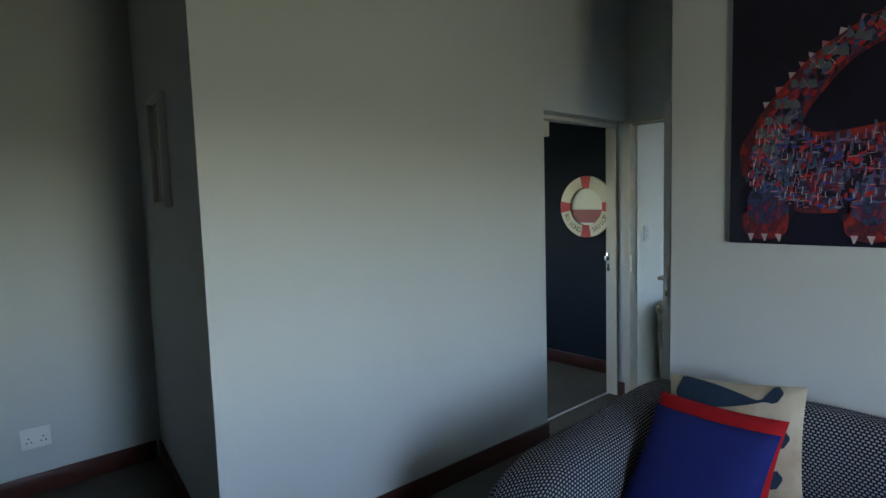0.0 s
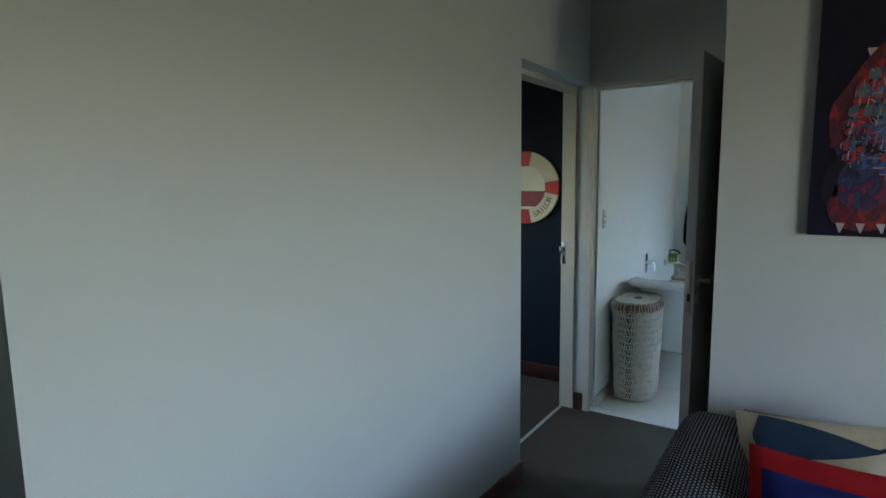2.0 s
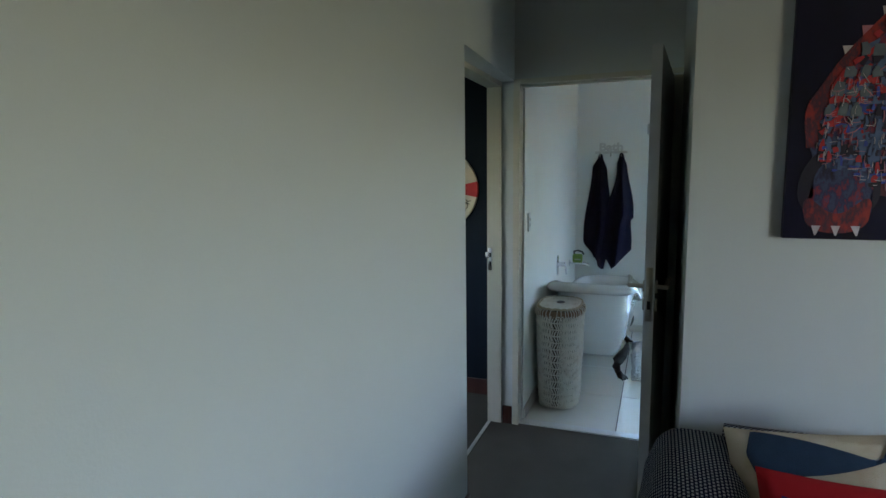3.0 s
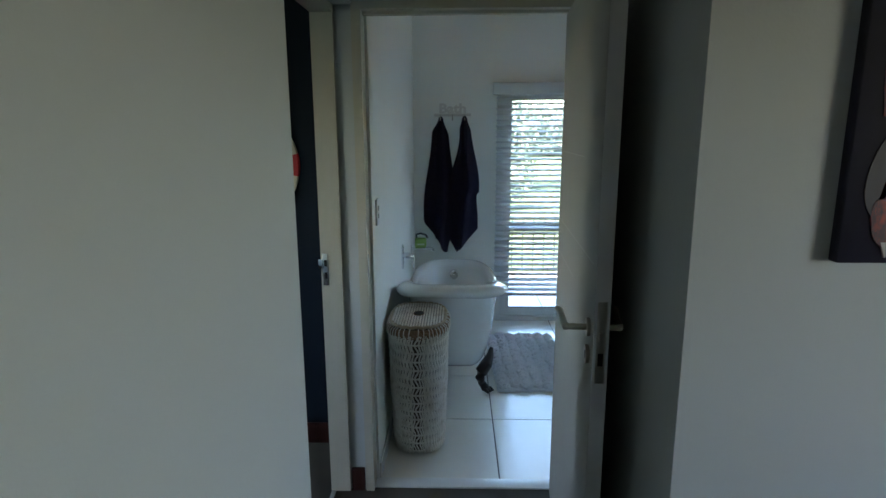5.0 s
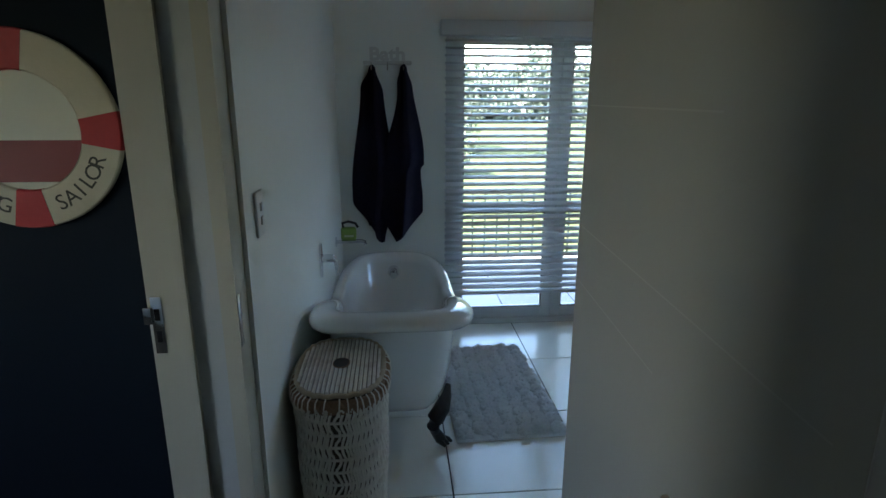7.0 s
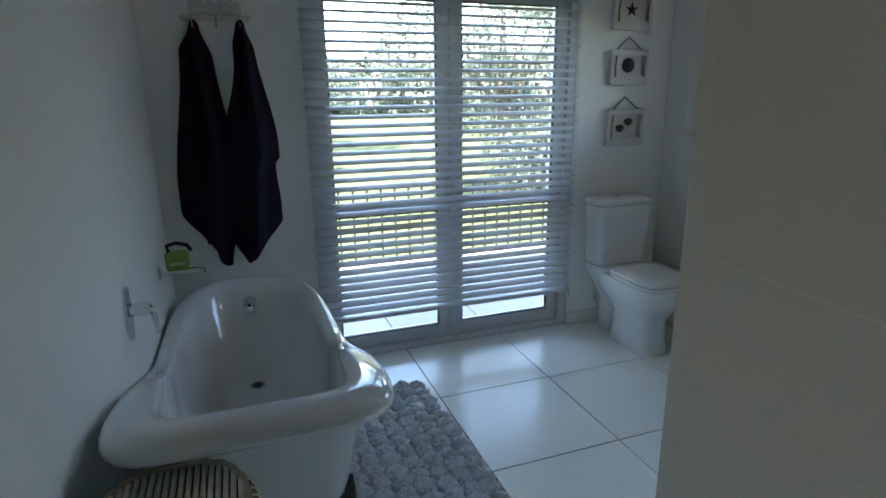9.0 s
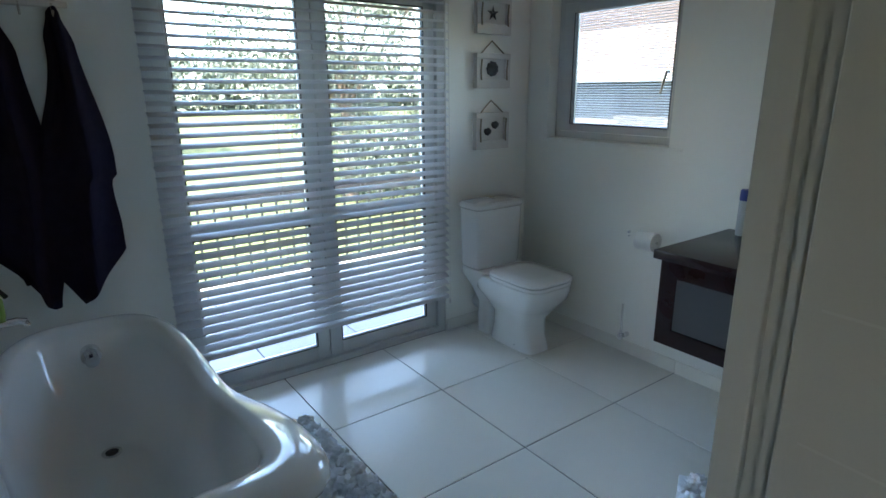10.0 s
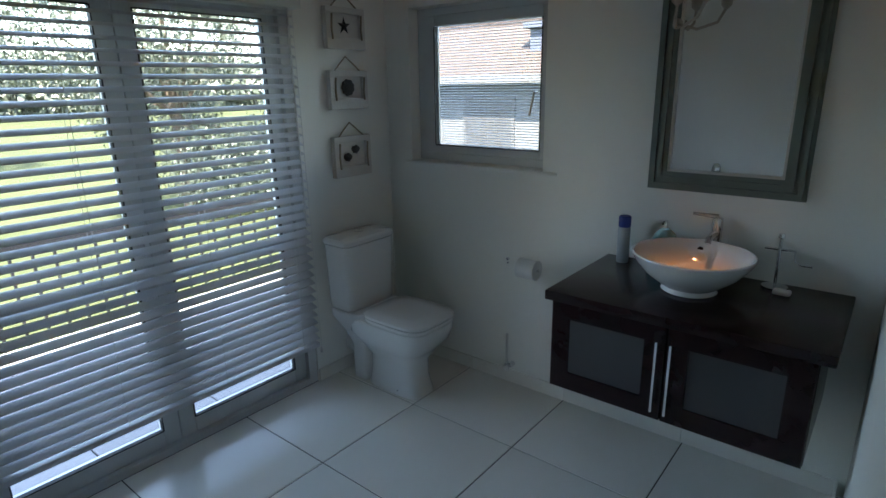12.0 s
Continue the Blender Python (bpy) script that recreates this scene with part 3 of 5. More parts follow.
part("cistern", loft(bmesh.new(), [rr_ring(-0.10, 0, 0.085, 0.165, 0.434, 7), rr_ring(-0.10, 0, 0.09, 0.172, 0.45, 7), rr_ring(-0.10, 0, 0.095, 0.182, 0.79, 7)]), M_PORC, wc)
part("cistern_lid", loft(bmesh.new(), [rr_ring(-0.10, 0, 0.097, 0.184, 0.794, 7), rr_ring(-0.10, 0, 0.102, 0.19, 0.80, 7), rr_ring(-0.10, 0, 0.102, 0.19, 0.818, 7), rr_ring(-0.10, 0, 0.092, 0.18, 0.83, 6), rr_ring(-0.10, 0, 0.05, 0.10, 0.837, 4)]), M_PORC, wc)
part("flush_button", lathe(bmesh.new(), [(0.024, 0), (0.024, 0.005), (0.018, 0.008)], 24, (-0.10, 0.0, 0.836)), M_CHROME, wc, "chrome flush button")
for y in (-0.07, 0.07):
    part("seat_hinge", cyl(bmesh.new(), (-0.25, y - 0.02, 0.44), (-0.25, y + 0.02, 0.44), 0.009, 12), M_CHROME, wc)
part("bolt_cap", lathe(bmesh.new(), [(0.006, 0), (0.005, 0.004)], 10, (-0.44, 0.101, 0.03)), M_CHROME, wc)

# ---- vanity ----
van = thing("vanity_cabinet", (4.97, -0.684, 0.0), "dark wood wall-hung vanity with frosted glass doors", "cabinet")
bm = B(-0.445, 0.44, 0.002, 0.53, 0.41, 0.428, r=0.002)
box(bm, -0.445, -0.427, 0.002, 0.53, 0.428, 0.792)
box(bm, 0.422, 0.44, 0.002, 0.53, 0.428, 0.792)
box(bm, -0.427, 0.422, 0.002, 0.014, 0.428, 0.792)
box(bm, -0.427, 0.422, 0.45, 0.53, 0.77, 0.792)
part("carcass", bm, M_WENGE, van, smooth=False)


def mitred_frame(x0, x1, z0, z1, a, y0, y1):
    bm = bmesh.new()
    e = 0.003
    vs = []
    for x, z, sx, sz in ((x0, z0, 1, 1), (x1, z0, -1, 1), (x1, z1, -1, -1), (x0, z1, 1, -1)):
        vs.append([bm.verts.new((x + sx * k, y, z + sz * k)) for k, y in ((0, y0), (0, y1 - e), (e, y1), (a - e, y1), (a, y1 - e), (a, y0))])
    for i in range(4):
        p, q = vs[i], vs[(i + 1) % 4]
        for k in range(6):
            bm.faces.new((p[k], q[k], q[(k + 1) % 6], p[(k + 1) % 6]))
    bmesh.ops.recalc_face_normals(bm, faces=bm.faces)
    return bm


for s in (-1, 1):
    x0, x1 = (-0.443, -0.004) if s < 0 else (0.0, 0.438)
    a = 0.075
    d = part("door", mitred_frame(x0, x1, 0.414, 0.788, a, 0.532, 0.554), M_WENGE, van, smooth=False)
    part("glass_panel", B(x0 + a - 0.004, x1 - a + 0.004, 0.536, 0.546, 0.414 + a - 0.004, 0.788 - a + 0.004), M_FROST, d, "frosted grey glass panel", smooth=False)
    hx = (x1 - 0.022) if s < 0 else (x0 + 0.022)
    bm = tube(bmesh.new(), [(hx, 0.585, 0.46), (hx, 0.585, 0.73)], 0.005, 10)
    for z in (0.49, 0.70):
        cyl(bm, (hx, 0.553, z), (hx, 0.585, z), 0.004, 8)
    part("bar_handle", bm, M_CHROME, d, "long chrome bar handle")
solid("worktop", B(4.484, 5.42, -0.682, -0.086, 0.794, 0.832, r=0.004), M_WENGE, "glossy dark wood slab topping the vanity", "worktop")
bas = thing("vessel_basin", (4.985, -0.405, 0.832), "white round ceramic vessel basin on the vanity", "basin")
part("bowl", lathe(bmesh.new(), [(0.095, 0), (0.10, 0.004), (0.096, 0.02), (0.12, 0.035), (0.17, 0.075), (0.205, 0.12), (0.215, 0.142), (0.213, 0.147), (0.207, 0.146), (0.195, 0.12), (0.155, 0.075), (0.09, 0.042), (0.03, 0.035)], 56), M_PORC, bas)
part("waste", lathe(bmesh.new(), [(0.022, 0.036), (0.022, 0.04), (0.012, 0.041)], 20), M_CHROME, bas, "chrome basin waste")
part("overflow", cyl(bmesh.new(), (0.02, -0.185, 0.11), (0.02, -0.192, 0.112), 0.011, 14), M_BLACK, bas)
tap = thing("basin_mixer", (4.965, -0.645, 0.832), "tall chrome basin mixer tap behind the basin", "tap")
bm = lathe(bmesh.new(), [(0.028, 0), (0.028, 0.008), (0.02, 0.012), (0.02, 0.185), (0.022, 0.19), (0.02, 0.235)], 20)
part("body", bm, M_CHROME, tap)
part("spout", tube(bmesh.new(), [(0, 0.0, 0.17), (0, 0.05, 0.175), (0, 0.11, 0.17), (0, 0.12, 0.155)], [0.014, 0.013, 0.012, 0.011], 12), M_CHROME, tap)
part("lever", tube(bmesh.new(), [(0, 0, 0.238), (0.03, 0.01, 0.243), (0.09, 0.02, 0.246)], [0.012, 0.008, 0.006], 10), M_CHROME, tap)

# ---- wall mirror ----
mir = thing("wall_mirror", (4.972, -0.684, 1.157), "tall mirror in a distressed sage green wooden frame", "mirror")
HM = 0.98
bm = bmesh.new()
for i, (a, d) in enumerate(((0.0, 0.018), (0.012, 0.034), (0.03, 0.026), (0.042, 0.040), (0.058, 0.030))):
    b = a + (0.013 if i in (0, 2) else 0.017)
    for x0, x1, z0, z1 in ((-0.289 + a, -0.289 + b, a, HM - a), (0.289 - b, 0.289 - a, a, HM - a), (-0.289 + b, 0.289 - b, a, b), (-0.289 + b, 0.289 - b, HM - b, HM - a)):
        box(bm, x0, x1, 0.002, d, z0, z1)
part("frame", bm, M_SAGE, mir, smooth=False)
bm = bmesh.new()
for x0, x1, z0, z1 in ((-0.215, -0.204, 0.074, HM - 0.074), (0.204, 0.215, 0.074, HM - 0.074), (-0.204, 0.204, 0.074, 0.085), (-0.204, 0.204, HM - 0.085, HM - 0.074)):
    box(bm, x0, x1, 0.002, 0.02, z0, z1)
part("slip", bm, M_WHITEWOOD, mir, "worn white inner slip", smooth=False)
part("mirror_glass", B(-0.204, 0.204, 0.004, 0.010, 0.085, HM - 0.085), M_MIRROR, mir, "plain mirror glass", smooth=False)


# ---- painting ----
def paint_mat(name, base, others, scale):
    m = bpy.data.materials.new(name)
    m.use_nodes = True
    n, l = m.node_tree.nodes, m.node_tree.links
    b = n["Principled BSDF"]
    b.inputs["Roughness"].default_value = 0.5
    co = n.new("ShaderNodeTexCoord")
    mp = n.new("ShaderNodeMapping")
    mp.inputs["Scale"].default_value = (1, 1.6, 0.8)
    l.new(co.outputs["Object"], mp.inputs["Vector"])
    no = n.new("ShaderNodeTexNoise")
    no.inputs["Scale"].default_value, no.inputs["Detail"].default_value, no.inputs["Roughness"].default_value = scale, 5, 0.62
    l.new(mp.outputs["Vector"], no.inputs["Vector"])
    ramp = n.new("ShaderNodeValToRGB")
    ramp.color_ramp.interpolation = "LINEAR"
    el = ramp.color_ramp.elements
    el[0].position, el[0].color = 0.30, (*base, 1)
    el[1].position, el[1].color = 0.72, (*others[-1], 1)
    for i, c in enumerate(others[:-1]):
        e = el.new(0.36 + 0.30 * i / max(1, len(others) - 1))
        e.color = (*c, 1)
    l.new(no.outputs["Fac"], ramp.inputs["Fac"])
    l.new(ramp.outputs["Color"], b.inputs["Base Color"])
    bp = n.new("ShaderNodeBump")
    bp.inputs["Strength"].default_value, bp.inputs["Distance"].default_value = 0.4, 0.004
    l.new(no.outputs["Fac"], bp.inputs["Height"])
    l.new(bp.outputs["Normal"], b.inputs["Normal"])
    return m


M_CANVAS = paint_mat("dark_canvas", (0.002, 0.002, 0.008), [(0.003, 0.003, 0.014), (0.005, 0.005, 0.024), (0.008, 0.006, 0.030)], 4)
M_HIDE = paint_mat("painted_hide", (0.006, 0.006, 0.022), [(0.012, 0.016, 0.06), (0.03, 0.05, 0.12), (0.014, 0.016, 0.07), (0.19, 0.012, 0.03), (0.03, 0.04, 0.12), (0.09, 0.08, 0.17)], 13)
M_HIDERED = paint_mat("painted_red", (0.02, 0.008, 0.025), [(0.17, 0.010, 0.012), (0.04, 0.012, 0.03), (0.26, 0.016, 0.012), (0.20, 0.03, 0.035)], 11)
M_SPIKE = mat("painted_white", (0.42, 0.39, 0.43), 0.6, var=0.3, scale=30)
M_SCALE = mat("painted_grey", (0.085, 0.115, 0.145), 0.6, var=0.5, scale=24)
M_PINK = mat("painted_pink", (0.36, 0.15, 0.20), 0.6, var=0.4, scale=30)
M_DEEPBLUE = mat("painted_blue", (0.025, 0.05, 0.30), 0.6, var=0.5, scale=24)
M_STEELBLUE = mat("painted_steel_blue", (0.055, 0.095, 0.20), 0.6, var=0.5, scale=24)
M_BRIGHTRED = mat("painted_bright_red", (0.36, 0.016, 0.024), 0.6, var=0.4, scale=24)
pnt = thing("painting", (3.204, 1.028, 1.350), "large dark blue canvas with a red and blue spiny lizard", "painting")
part("canvas", B(-0.042, 0.0, -1.43, 0.0, 0, 1.22, r=0.004), M_CANVAS, pnt, "dark blue painted canvas")


def along(pts, n):
    # smooth line through a few points
    out = []
    for i in range(n + 1):
        f = i / n * (len(pts) - 1)
        k = min(int(f), len(pts) - 2)
        t = f - k
        p0, p1, p2, p3 = (pts[min(len(pts) - 1, max(0, k + d))] for d in (-1, 0, 1, 2))
        out.append(tuple(0.5 * (2 * b + (c - a) * t + (2 * a - 5 * b + 4 * c - d) * t * t + (3 * b - a - 3 * c + d) * t ** 3) for a, b, c, d in zip(p0, p1, p2, p3)))
    return out


def paint_layer(bm, one, two, lift):
    # a raised skin of paint between two lines, with edges that run down into the canvas
    n = len(one)
    top = [[bm.verts.new((-0.0425 - lift, -u, v)) for u, v in line] for line in (one, two)]
    low = [[bm.verts.new((-0.0415, -u, v)) for u, v in line] for line in (one, two)]
    for i in range(n - 1):
        bm.faces.new((top[0][i], top[0][i + 1], top[1][i + 1], top[1][i]))
        for k in (0, 1):
            bm.faces.new((top[k][i], low[k][i], low[k][i + 1], top[k][i + 1]))
    for i in (0, n - 1):
        bm.faces.new((top[0][i], top[1][i], low[1][i], low[0][i]))
    bmesh.ops.recalc_face_normals(bm, faces=bm.faces)


def band_shape(name, one, two, material, lift, label=""):
    bm = bmesh.new()
    paint_layer(bm, one, two, lift)
    return part(name, bm, material, pnt, label, smooth=False)


def mix2(p, q, t):
    return (p[0] + (q[0] - p[0]) * t, p[1] + (q[1] - p[1]) * t)


NP = 40
back_line = along([(0.052, 0.30), (0.044, 0.42), (0.085, 0.50), (0.147, 0.598), (0.253, 0.718), (0.33, 0.79), (0.46, 0.87), (0.64, 0.93), (0.86, 0.93), (1.05, 0.86)], NP)
curl_line = along([(0.20, 0.30), (0.24, 0.40), (0.275, 0.49), (0.315, 0.575), (0.40, 0.683), (0.472, 0.751), (0.58, 0.80), (0.72, 0.83), (0.88, 0.84), (1.03, 0.80)], NP)
band_shape("painted_tail", back_line, curl_line, M_HIDE, 0.0006, "red and blue curling tail")
band_shape("painted_back_stripe", back_line, [mix2(p, q, 0.27 + 0.06 * math.sin(i * 1.3)) for i, (p, q) in enumerate(zip(back_line, curl_line))], M_HIDERED, 0.0012, "red stripe along the spine")
band_shape("painted_curl_edge", curl_line[12:], [mix2(p, q, 0.88 + 0.03 * math.sin(i * 1.7)) for i, (p, q) in enumerate(zip(back_line, curl_line))][12:], M_HIDERED, 0.0013, "red edge of the curl")
upper = along([(0.05, 0.42), (0.12, 0.52), (0.22, 0.54), (0.29, 0.505), (0.345, 0.468), (0.46, 0.47), (0.585, 0.487), (0.75, 0.50), (0.92, 0.47), (1.08, 0.44), (1.2, 0.40)], NP)
lower = along([(0.048, 0.38), (0.075, 0.26), (0.12, 0.20), (0.20, 0.17), (0.275, 0.142), (0.36, 0.135), (0.455, 0.142), (0.60, 0.17), (0.80, 0.20), (1.0, 0.25), (1.2, 0.33)], NP)
band_shape("painted_body", upper, lower, M_HIDE, 0.0008, "streaked red and blue body")
band_shape("painted_body_edge", upper[13:], [mix2(p, q, 0.10 + 0.03 * math.sin(i * 1.1)) for i, (p, q) in enumerate(zip(upper, lower))][13:], M_HIDERED, 0.0014, "red edge along the back")
band_shape("painted_belly", lower[8:], [mix2(q, p, 0.16 + 0.06 * math.sin(i * 0.9)) for i, (p, q) in enumerate(zip(upper, lower))][8:], M_HIDERED, 0.0014, "red belly")
for cu, cv in ((0.15, 0.125), (0.535, 0.125), (0.92, 0.15)):
    band_shape("leg_shadow", [(cu + 0.115 * math.cos(a), cv + 0.03 + 0.155 * math.sin(a)) for a in [math.pi * i / 20 for i in range(21)]], [(cu + 0.115 * math.cos(a), cv + 0.03 - 0.10 * math.sin(a)) for a in [math.pi * i / 20 for i in range(21)]], M_CANVAS, 0.0016)
    band_shape("painted_leg", [(cu + 0.012 + (0.078 + 0.012 * math.sin(3 * a)) * math.cos(a), cv + 0.02 + 0.14 * math.sin(a)) for a in [math.pi * i / 20 for i in range(21)]], [(cu + (0.09 + 0.012 * math.sin(3 * a)) * math.cos(a), cv - 0.105 * math.sin(a)) for a in [math.pi * i / 20 for i in range(21)]], M_HIDE, 0.0019, "blue foreleg with a red foot")
    band_shape("painted_foot", [(cu + 0.095 * math.cos(a), cv - 0.015 + 0.025 * math.sin(3 * a)) for a in [math.pi * i / 20 for i in range(21)]], [(cu + 0.092 * math.cos(a), cv - 0.025 - 0.08 * math.sin(a) ** 0.6) for a in [math.pi * i / 20 for i in range(21)]], M_HIDERED, 0.0022, "red foot with pale claws")
    for k in (-1, 0, 1):
        band_shape("painted_claw", [(cu + k * 0.055 - 0.013, cv - 0.08), (cu + k * 0.058, cv - 0.112)], [(cu + k * 0.055 + 0.013, cv - 0.08), (cu + k * 0.058 + 0.004, cv - 0.112)], M_SPIKE, 0.0026)
for i in range(13, 33, 2):
    (u0, v0), (u1, v1) = back_line[i], back_line[i + 1]
    d = math.hypot(u1 - u0, v1 - v0)
    nu, nv = -(v1 - v0) / d, (u1 - u0) / d
    mid = (u0 + u1) / 2, (v0 + v1) / 2
    band_shape("painted_spike", [(u0, v0), (mid[0] + nu * 0.023, mid[1] + nv * 0.023)], [(u1, v1), (mid[0] + nu * 0.023 + 0.002, mid[1] + nv * 0.023)], M_SPIKE if i % 4 == 1 else M_PINK, 0.0012)
rng = random.Random(4)


def brush_marks(name, material, marks, lift, label):
    # tapered strokes: (u, v, length, width, angle)
    bm = bmesh.new()
    for u, v, ln, w, a in marks:
        c, s = math.cos(a), math.sin(a)
        w2, bend = w * rng.uniform(0.2, 0.9), rng.uniform(-0.12, 0.12) * ln
        mid = (u + c * ln / 2 - s * bend, v + s * ln / 2 + c * bend)
        end = (u + c * ln, v + s * ln)
        line = (((u, v), w), (mid, w), (end, w2))
        paint_layer(bm, [(x + s * k, y - c * k) for (x, y), k in line], [(x - s * k, y + c * k) for (x, y), k in line], lift + rng.uniform(0, 0.0004))
    part(name, bm, material, pnt, label, smooth=False)["kind"] = "stuff"


def on_body():
    i = rng.randrange(4, NP - 6)
    return mix2(upper[i], lower[i], rng.uniform(0.1, 0.95))


def on_tail():
    i = rng.randrange(2, NP - 2)
    return mix2(back_line[i], curl_line[i], rng.uniform(0.2, 0.85))


def strokes(n, where, ln, w, slants):
    return [(*where(), rng.uniform(*ln), rng.uniform(*w), rng.choice(slants) + rng.uniform(-0.15, 0.15)) for _ in range(n)]


UP = math.pi / 2
brush_marks("navy_brushwork", M_CANVAS, strokes(60, on_body, (0.03, 0.09), (0.004, 0.014), (UP, UP, 0)) + strokes(40, on_tail, (0.02, 0.06), (0.006, 0.014), (0.8, UP)), 0.0028, "dark navy brush strokes")
brush_marks("steel_blue_brushwork", M_STEELBLUE, strokes(210, on_body, (0.015, 0.055), (0.0025, 0.008), (UP, UP, 0.1)) + strokes(60, on_tail, (0.02, 0.05), (0.004, 0.010), (0.6, UP)), 0.0033, "steel blue brush strokes")
brush_marks("red_brushwork", M_BRIGHTRED, strokes(80, on_body, (0.010, 0.04), (0.003, 0.010), (UP, 0.3)) + strokes(80, on_tail, (0.012, 0.04), (0.003, 0.010), (0.7, 1.1)), 0.0038, "red brush strokes")
brush_marks("blue_brushwork", M_DEEPBLUE, strokes(80, on_body, (0.010, 0.035), (0.002, 0.006), (UP, 0)), 0.0043, "bright blue brush strokes")
scales = []
for r in range(3):
    for i in range(4, NP - 2, 3):
        u, v = mix2(back_line[i], curl_line[i], 0.32 + 0.2 * r)
        scales.append((u, v, rng.uniform(0.028, 0.045), rng.uniform(0.010, 0.017), UP + rng.uniform(-0.3, 0.3)))
brush_marks("scale_brushwork", M_SCALE, scales, 0.0048, "grey pointed scales")
brush_marks("pink_linework", M_PINK, strokes(170, on_body, (0.008, 0.04), (0.0006, 0.0015), (UP, UP, 0)) + strokes(20, on_tail, (0.015, 0.05), (0.001, 0.002), (0.6, 2.2)), 0.0053, "fine pink lines")
brush_marks("white_linework", M_SPIKE, strokes(170, on_body, (0.006, 0.032), (0.0005, 0.0012), (UP, UP, 0)) + strokes(16, on_tail, (0.01, 0.04), (0.0008, 0.0016), (0.6, 2.2)), 0.0058, "fine white scratched lines")

# ---- sofa under a woven throw ----
def throw_mat():
    m = bpy.data.materials.new("woven_throw")
    m.use_nodes = True
    n, l = m.node_tree.nodes, m.node_tree.links
    b = n["Principled BSDF"]
    b.inputs["Roughness"].default_value, b.inputs["Specular IOR Level"].default_value = 0.95, 0.1
    uv = n.new("ShaderNodeUVMap")
    sp = n.new("ShaderNodeSeparateXYZ")
    l.new(uv.outputs["UV"], sp.inputs["Vector"])

    def op(kind, a, c=None):
        k = n.new("ShaderNodeMath")
        k.operation = kind
        for i, v in enumerate((a, c)):
            if v is None:
                continue
            if isinstance(v, (int, float)):
                k.inputs[i].default_value = v
            else:
                l.new(v, k.inputs[i])
        return k.outputs[0]
    v = op("DIVIDE", sp.outputs["Y"], 0.0122)
    row = op("FLOOR", v)
    half = op("MULTIPLY", op("MODULO", row, 2.0), 0.5)
    u = op("ADD", op("DIVIDE", sp.outputs["X"], 0.0168), half)
    mu = op("COMPARE", op("FRACT", u), 0.5)
    mu.node.inputs[2].default_value = 0.29
    mv = op("COMPARE", op("FRACT", v), 0.5)
    mv.node.inputs[2].default_value = 0.27
    mask = op("MULTIPLY", mu, mv)
    no = n.new("ShaderNodeTexNoise")
    no.inputs["Scale"].default_value = 350
    co = n.new("ShaderNodeTexCoord")
    l.new(co.outputs["Object"], no.inputs["Vector"])
    mix = n.new("ShaderNodeMix")
    mix.data_type = "RGBA"
    mix.inputs["A"].default_value, mix.inputs["B"].default_value = (0.022, 0.032, 0.062, 1), (0.62, 0.65, 0.68, 1)
    l.new(op("MULTIPLY", mask, op("ADD", no.outputs["Fac"], 0.45)), mix.inputs["Factor"])
    l.new(mix.outputs["Result"], b.inputs["Base Color"])
    bp = n.new("ShaderNodeBump")
    bp.inputs["Strength"].default_value, bp.inputs["Distance"].default_value = 0.7, 0.004
    l.new(op("ADD", mask, no.outputs["Fac"]), bp.inputs["Height"])
    l.new(bp.outputs["Normal"], b.inputs["Normal"])
    return m


M_THROW = throw_mat()


def cloth(name, rings, parent, label=""):
    # open strip of cross-sections with a cloth pattern that follows the surface
    bm = bmesh.new()
    uvl = bm.loops.layers.uv.new("UVMap")
    vs = [[bm.verts.new(p) for p in r] for r in rings]
    us = [0.0]
    mid = len(rings[0]) // 2
    for a, b in zip(rings, rings[1:]):
        us.append(us[-1] + (Vector(b[mid]) - Vector(a[mid])).length)
    vv = []
    for r in rings:
        acc = [0.0]
        for a, b in zip(r, r[1:]):
            acc.append(acc[-1] + (Vector(b) - Vector(a)).length)
        vv.append([q - acc[mid] + 5.0 for q in acc])
    for i in range(len(rings) - 1):
        for j in range(len(rings[0]) - 1):
            f = bm.faces.new((vs[i][j], vs[i + 1][j], vs[i + 1][j + 1], vs[i][j + 1]))
            for lp, (a, b) in zip(f.loops, ((i, j), (i + 1, j), (i + 1, j + 1), (i, j + 1))):
                lp[uvl].uv = (us[a] + 5.0, vv[a][b])
    bmesh.ops.solidify(bm, geom=bm.faces[:], thickness=0.006)
    return part(name, bm, M_THROW, parent, label)


sofa = thing("sofa", (2.6, 0.2, 0.0), "sofa under a navy and white woven throw", "sofa")


def arm_rings(y0, y1, top):
    rings = []
    for i in range(33):
        t = i / 32
        x = -0.66 + 1.18 * t
        front = max(0.0, 1 - t / 0.16)
        h = top - 0.05 * front ** 2.2 - 0.075 * max(0.0, 1 - t / 0.7) ** 1.2 - 0.01 * t + 0.008 * math.sin(9 * t)
        ring = []
        for j in range(37):
            a = math.pi * (j / 36)
            c, s = math.cos(a), math.sin(a)
            yy = (y0 + y1) / 2 - ((y1 - y0) / 2 + 0.035 * (1 - s) ** 1.5) * math.copysign(abs(c) ** 0.55, c)
            zz = 0.04 + (h - 0.04) * s ** 0.42
            w = 0.010 * noise.noise((x * 5, j * 0.35, 3)) * (1 - s ** 3)
            ring.append((x + 0.02 * noise.noise((j * 0.4, 1, 7)) * front, yy + w, zz))
        rings.append(ring)
    f0 = rings[0]
    nose = [(p[0] - 0.045, p[1] * 0.97 + 0.03 * (y0 + y1) / 2, p[2] - 0.055 if p[2] > 0.2 else p[2]) for p in f0]
    drop = [(p[0] - 0.075 + 0.012 * math.sin(j * 0.9), p[1] * 0.95 + 0.05 * (y0 + y1) / 2, 0.045) for j, p in enumerate(f0)]
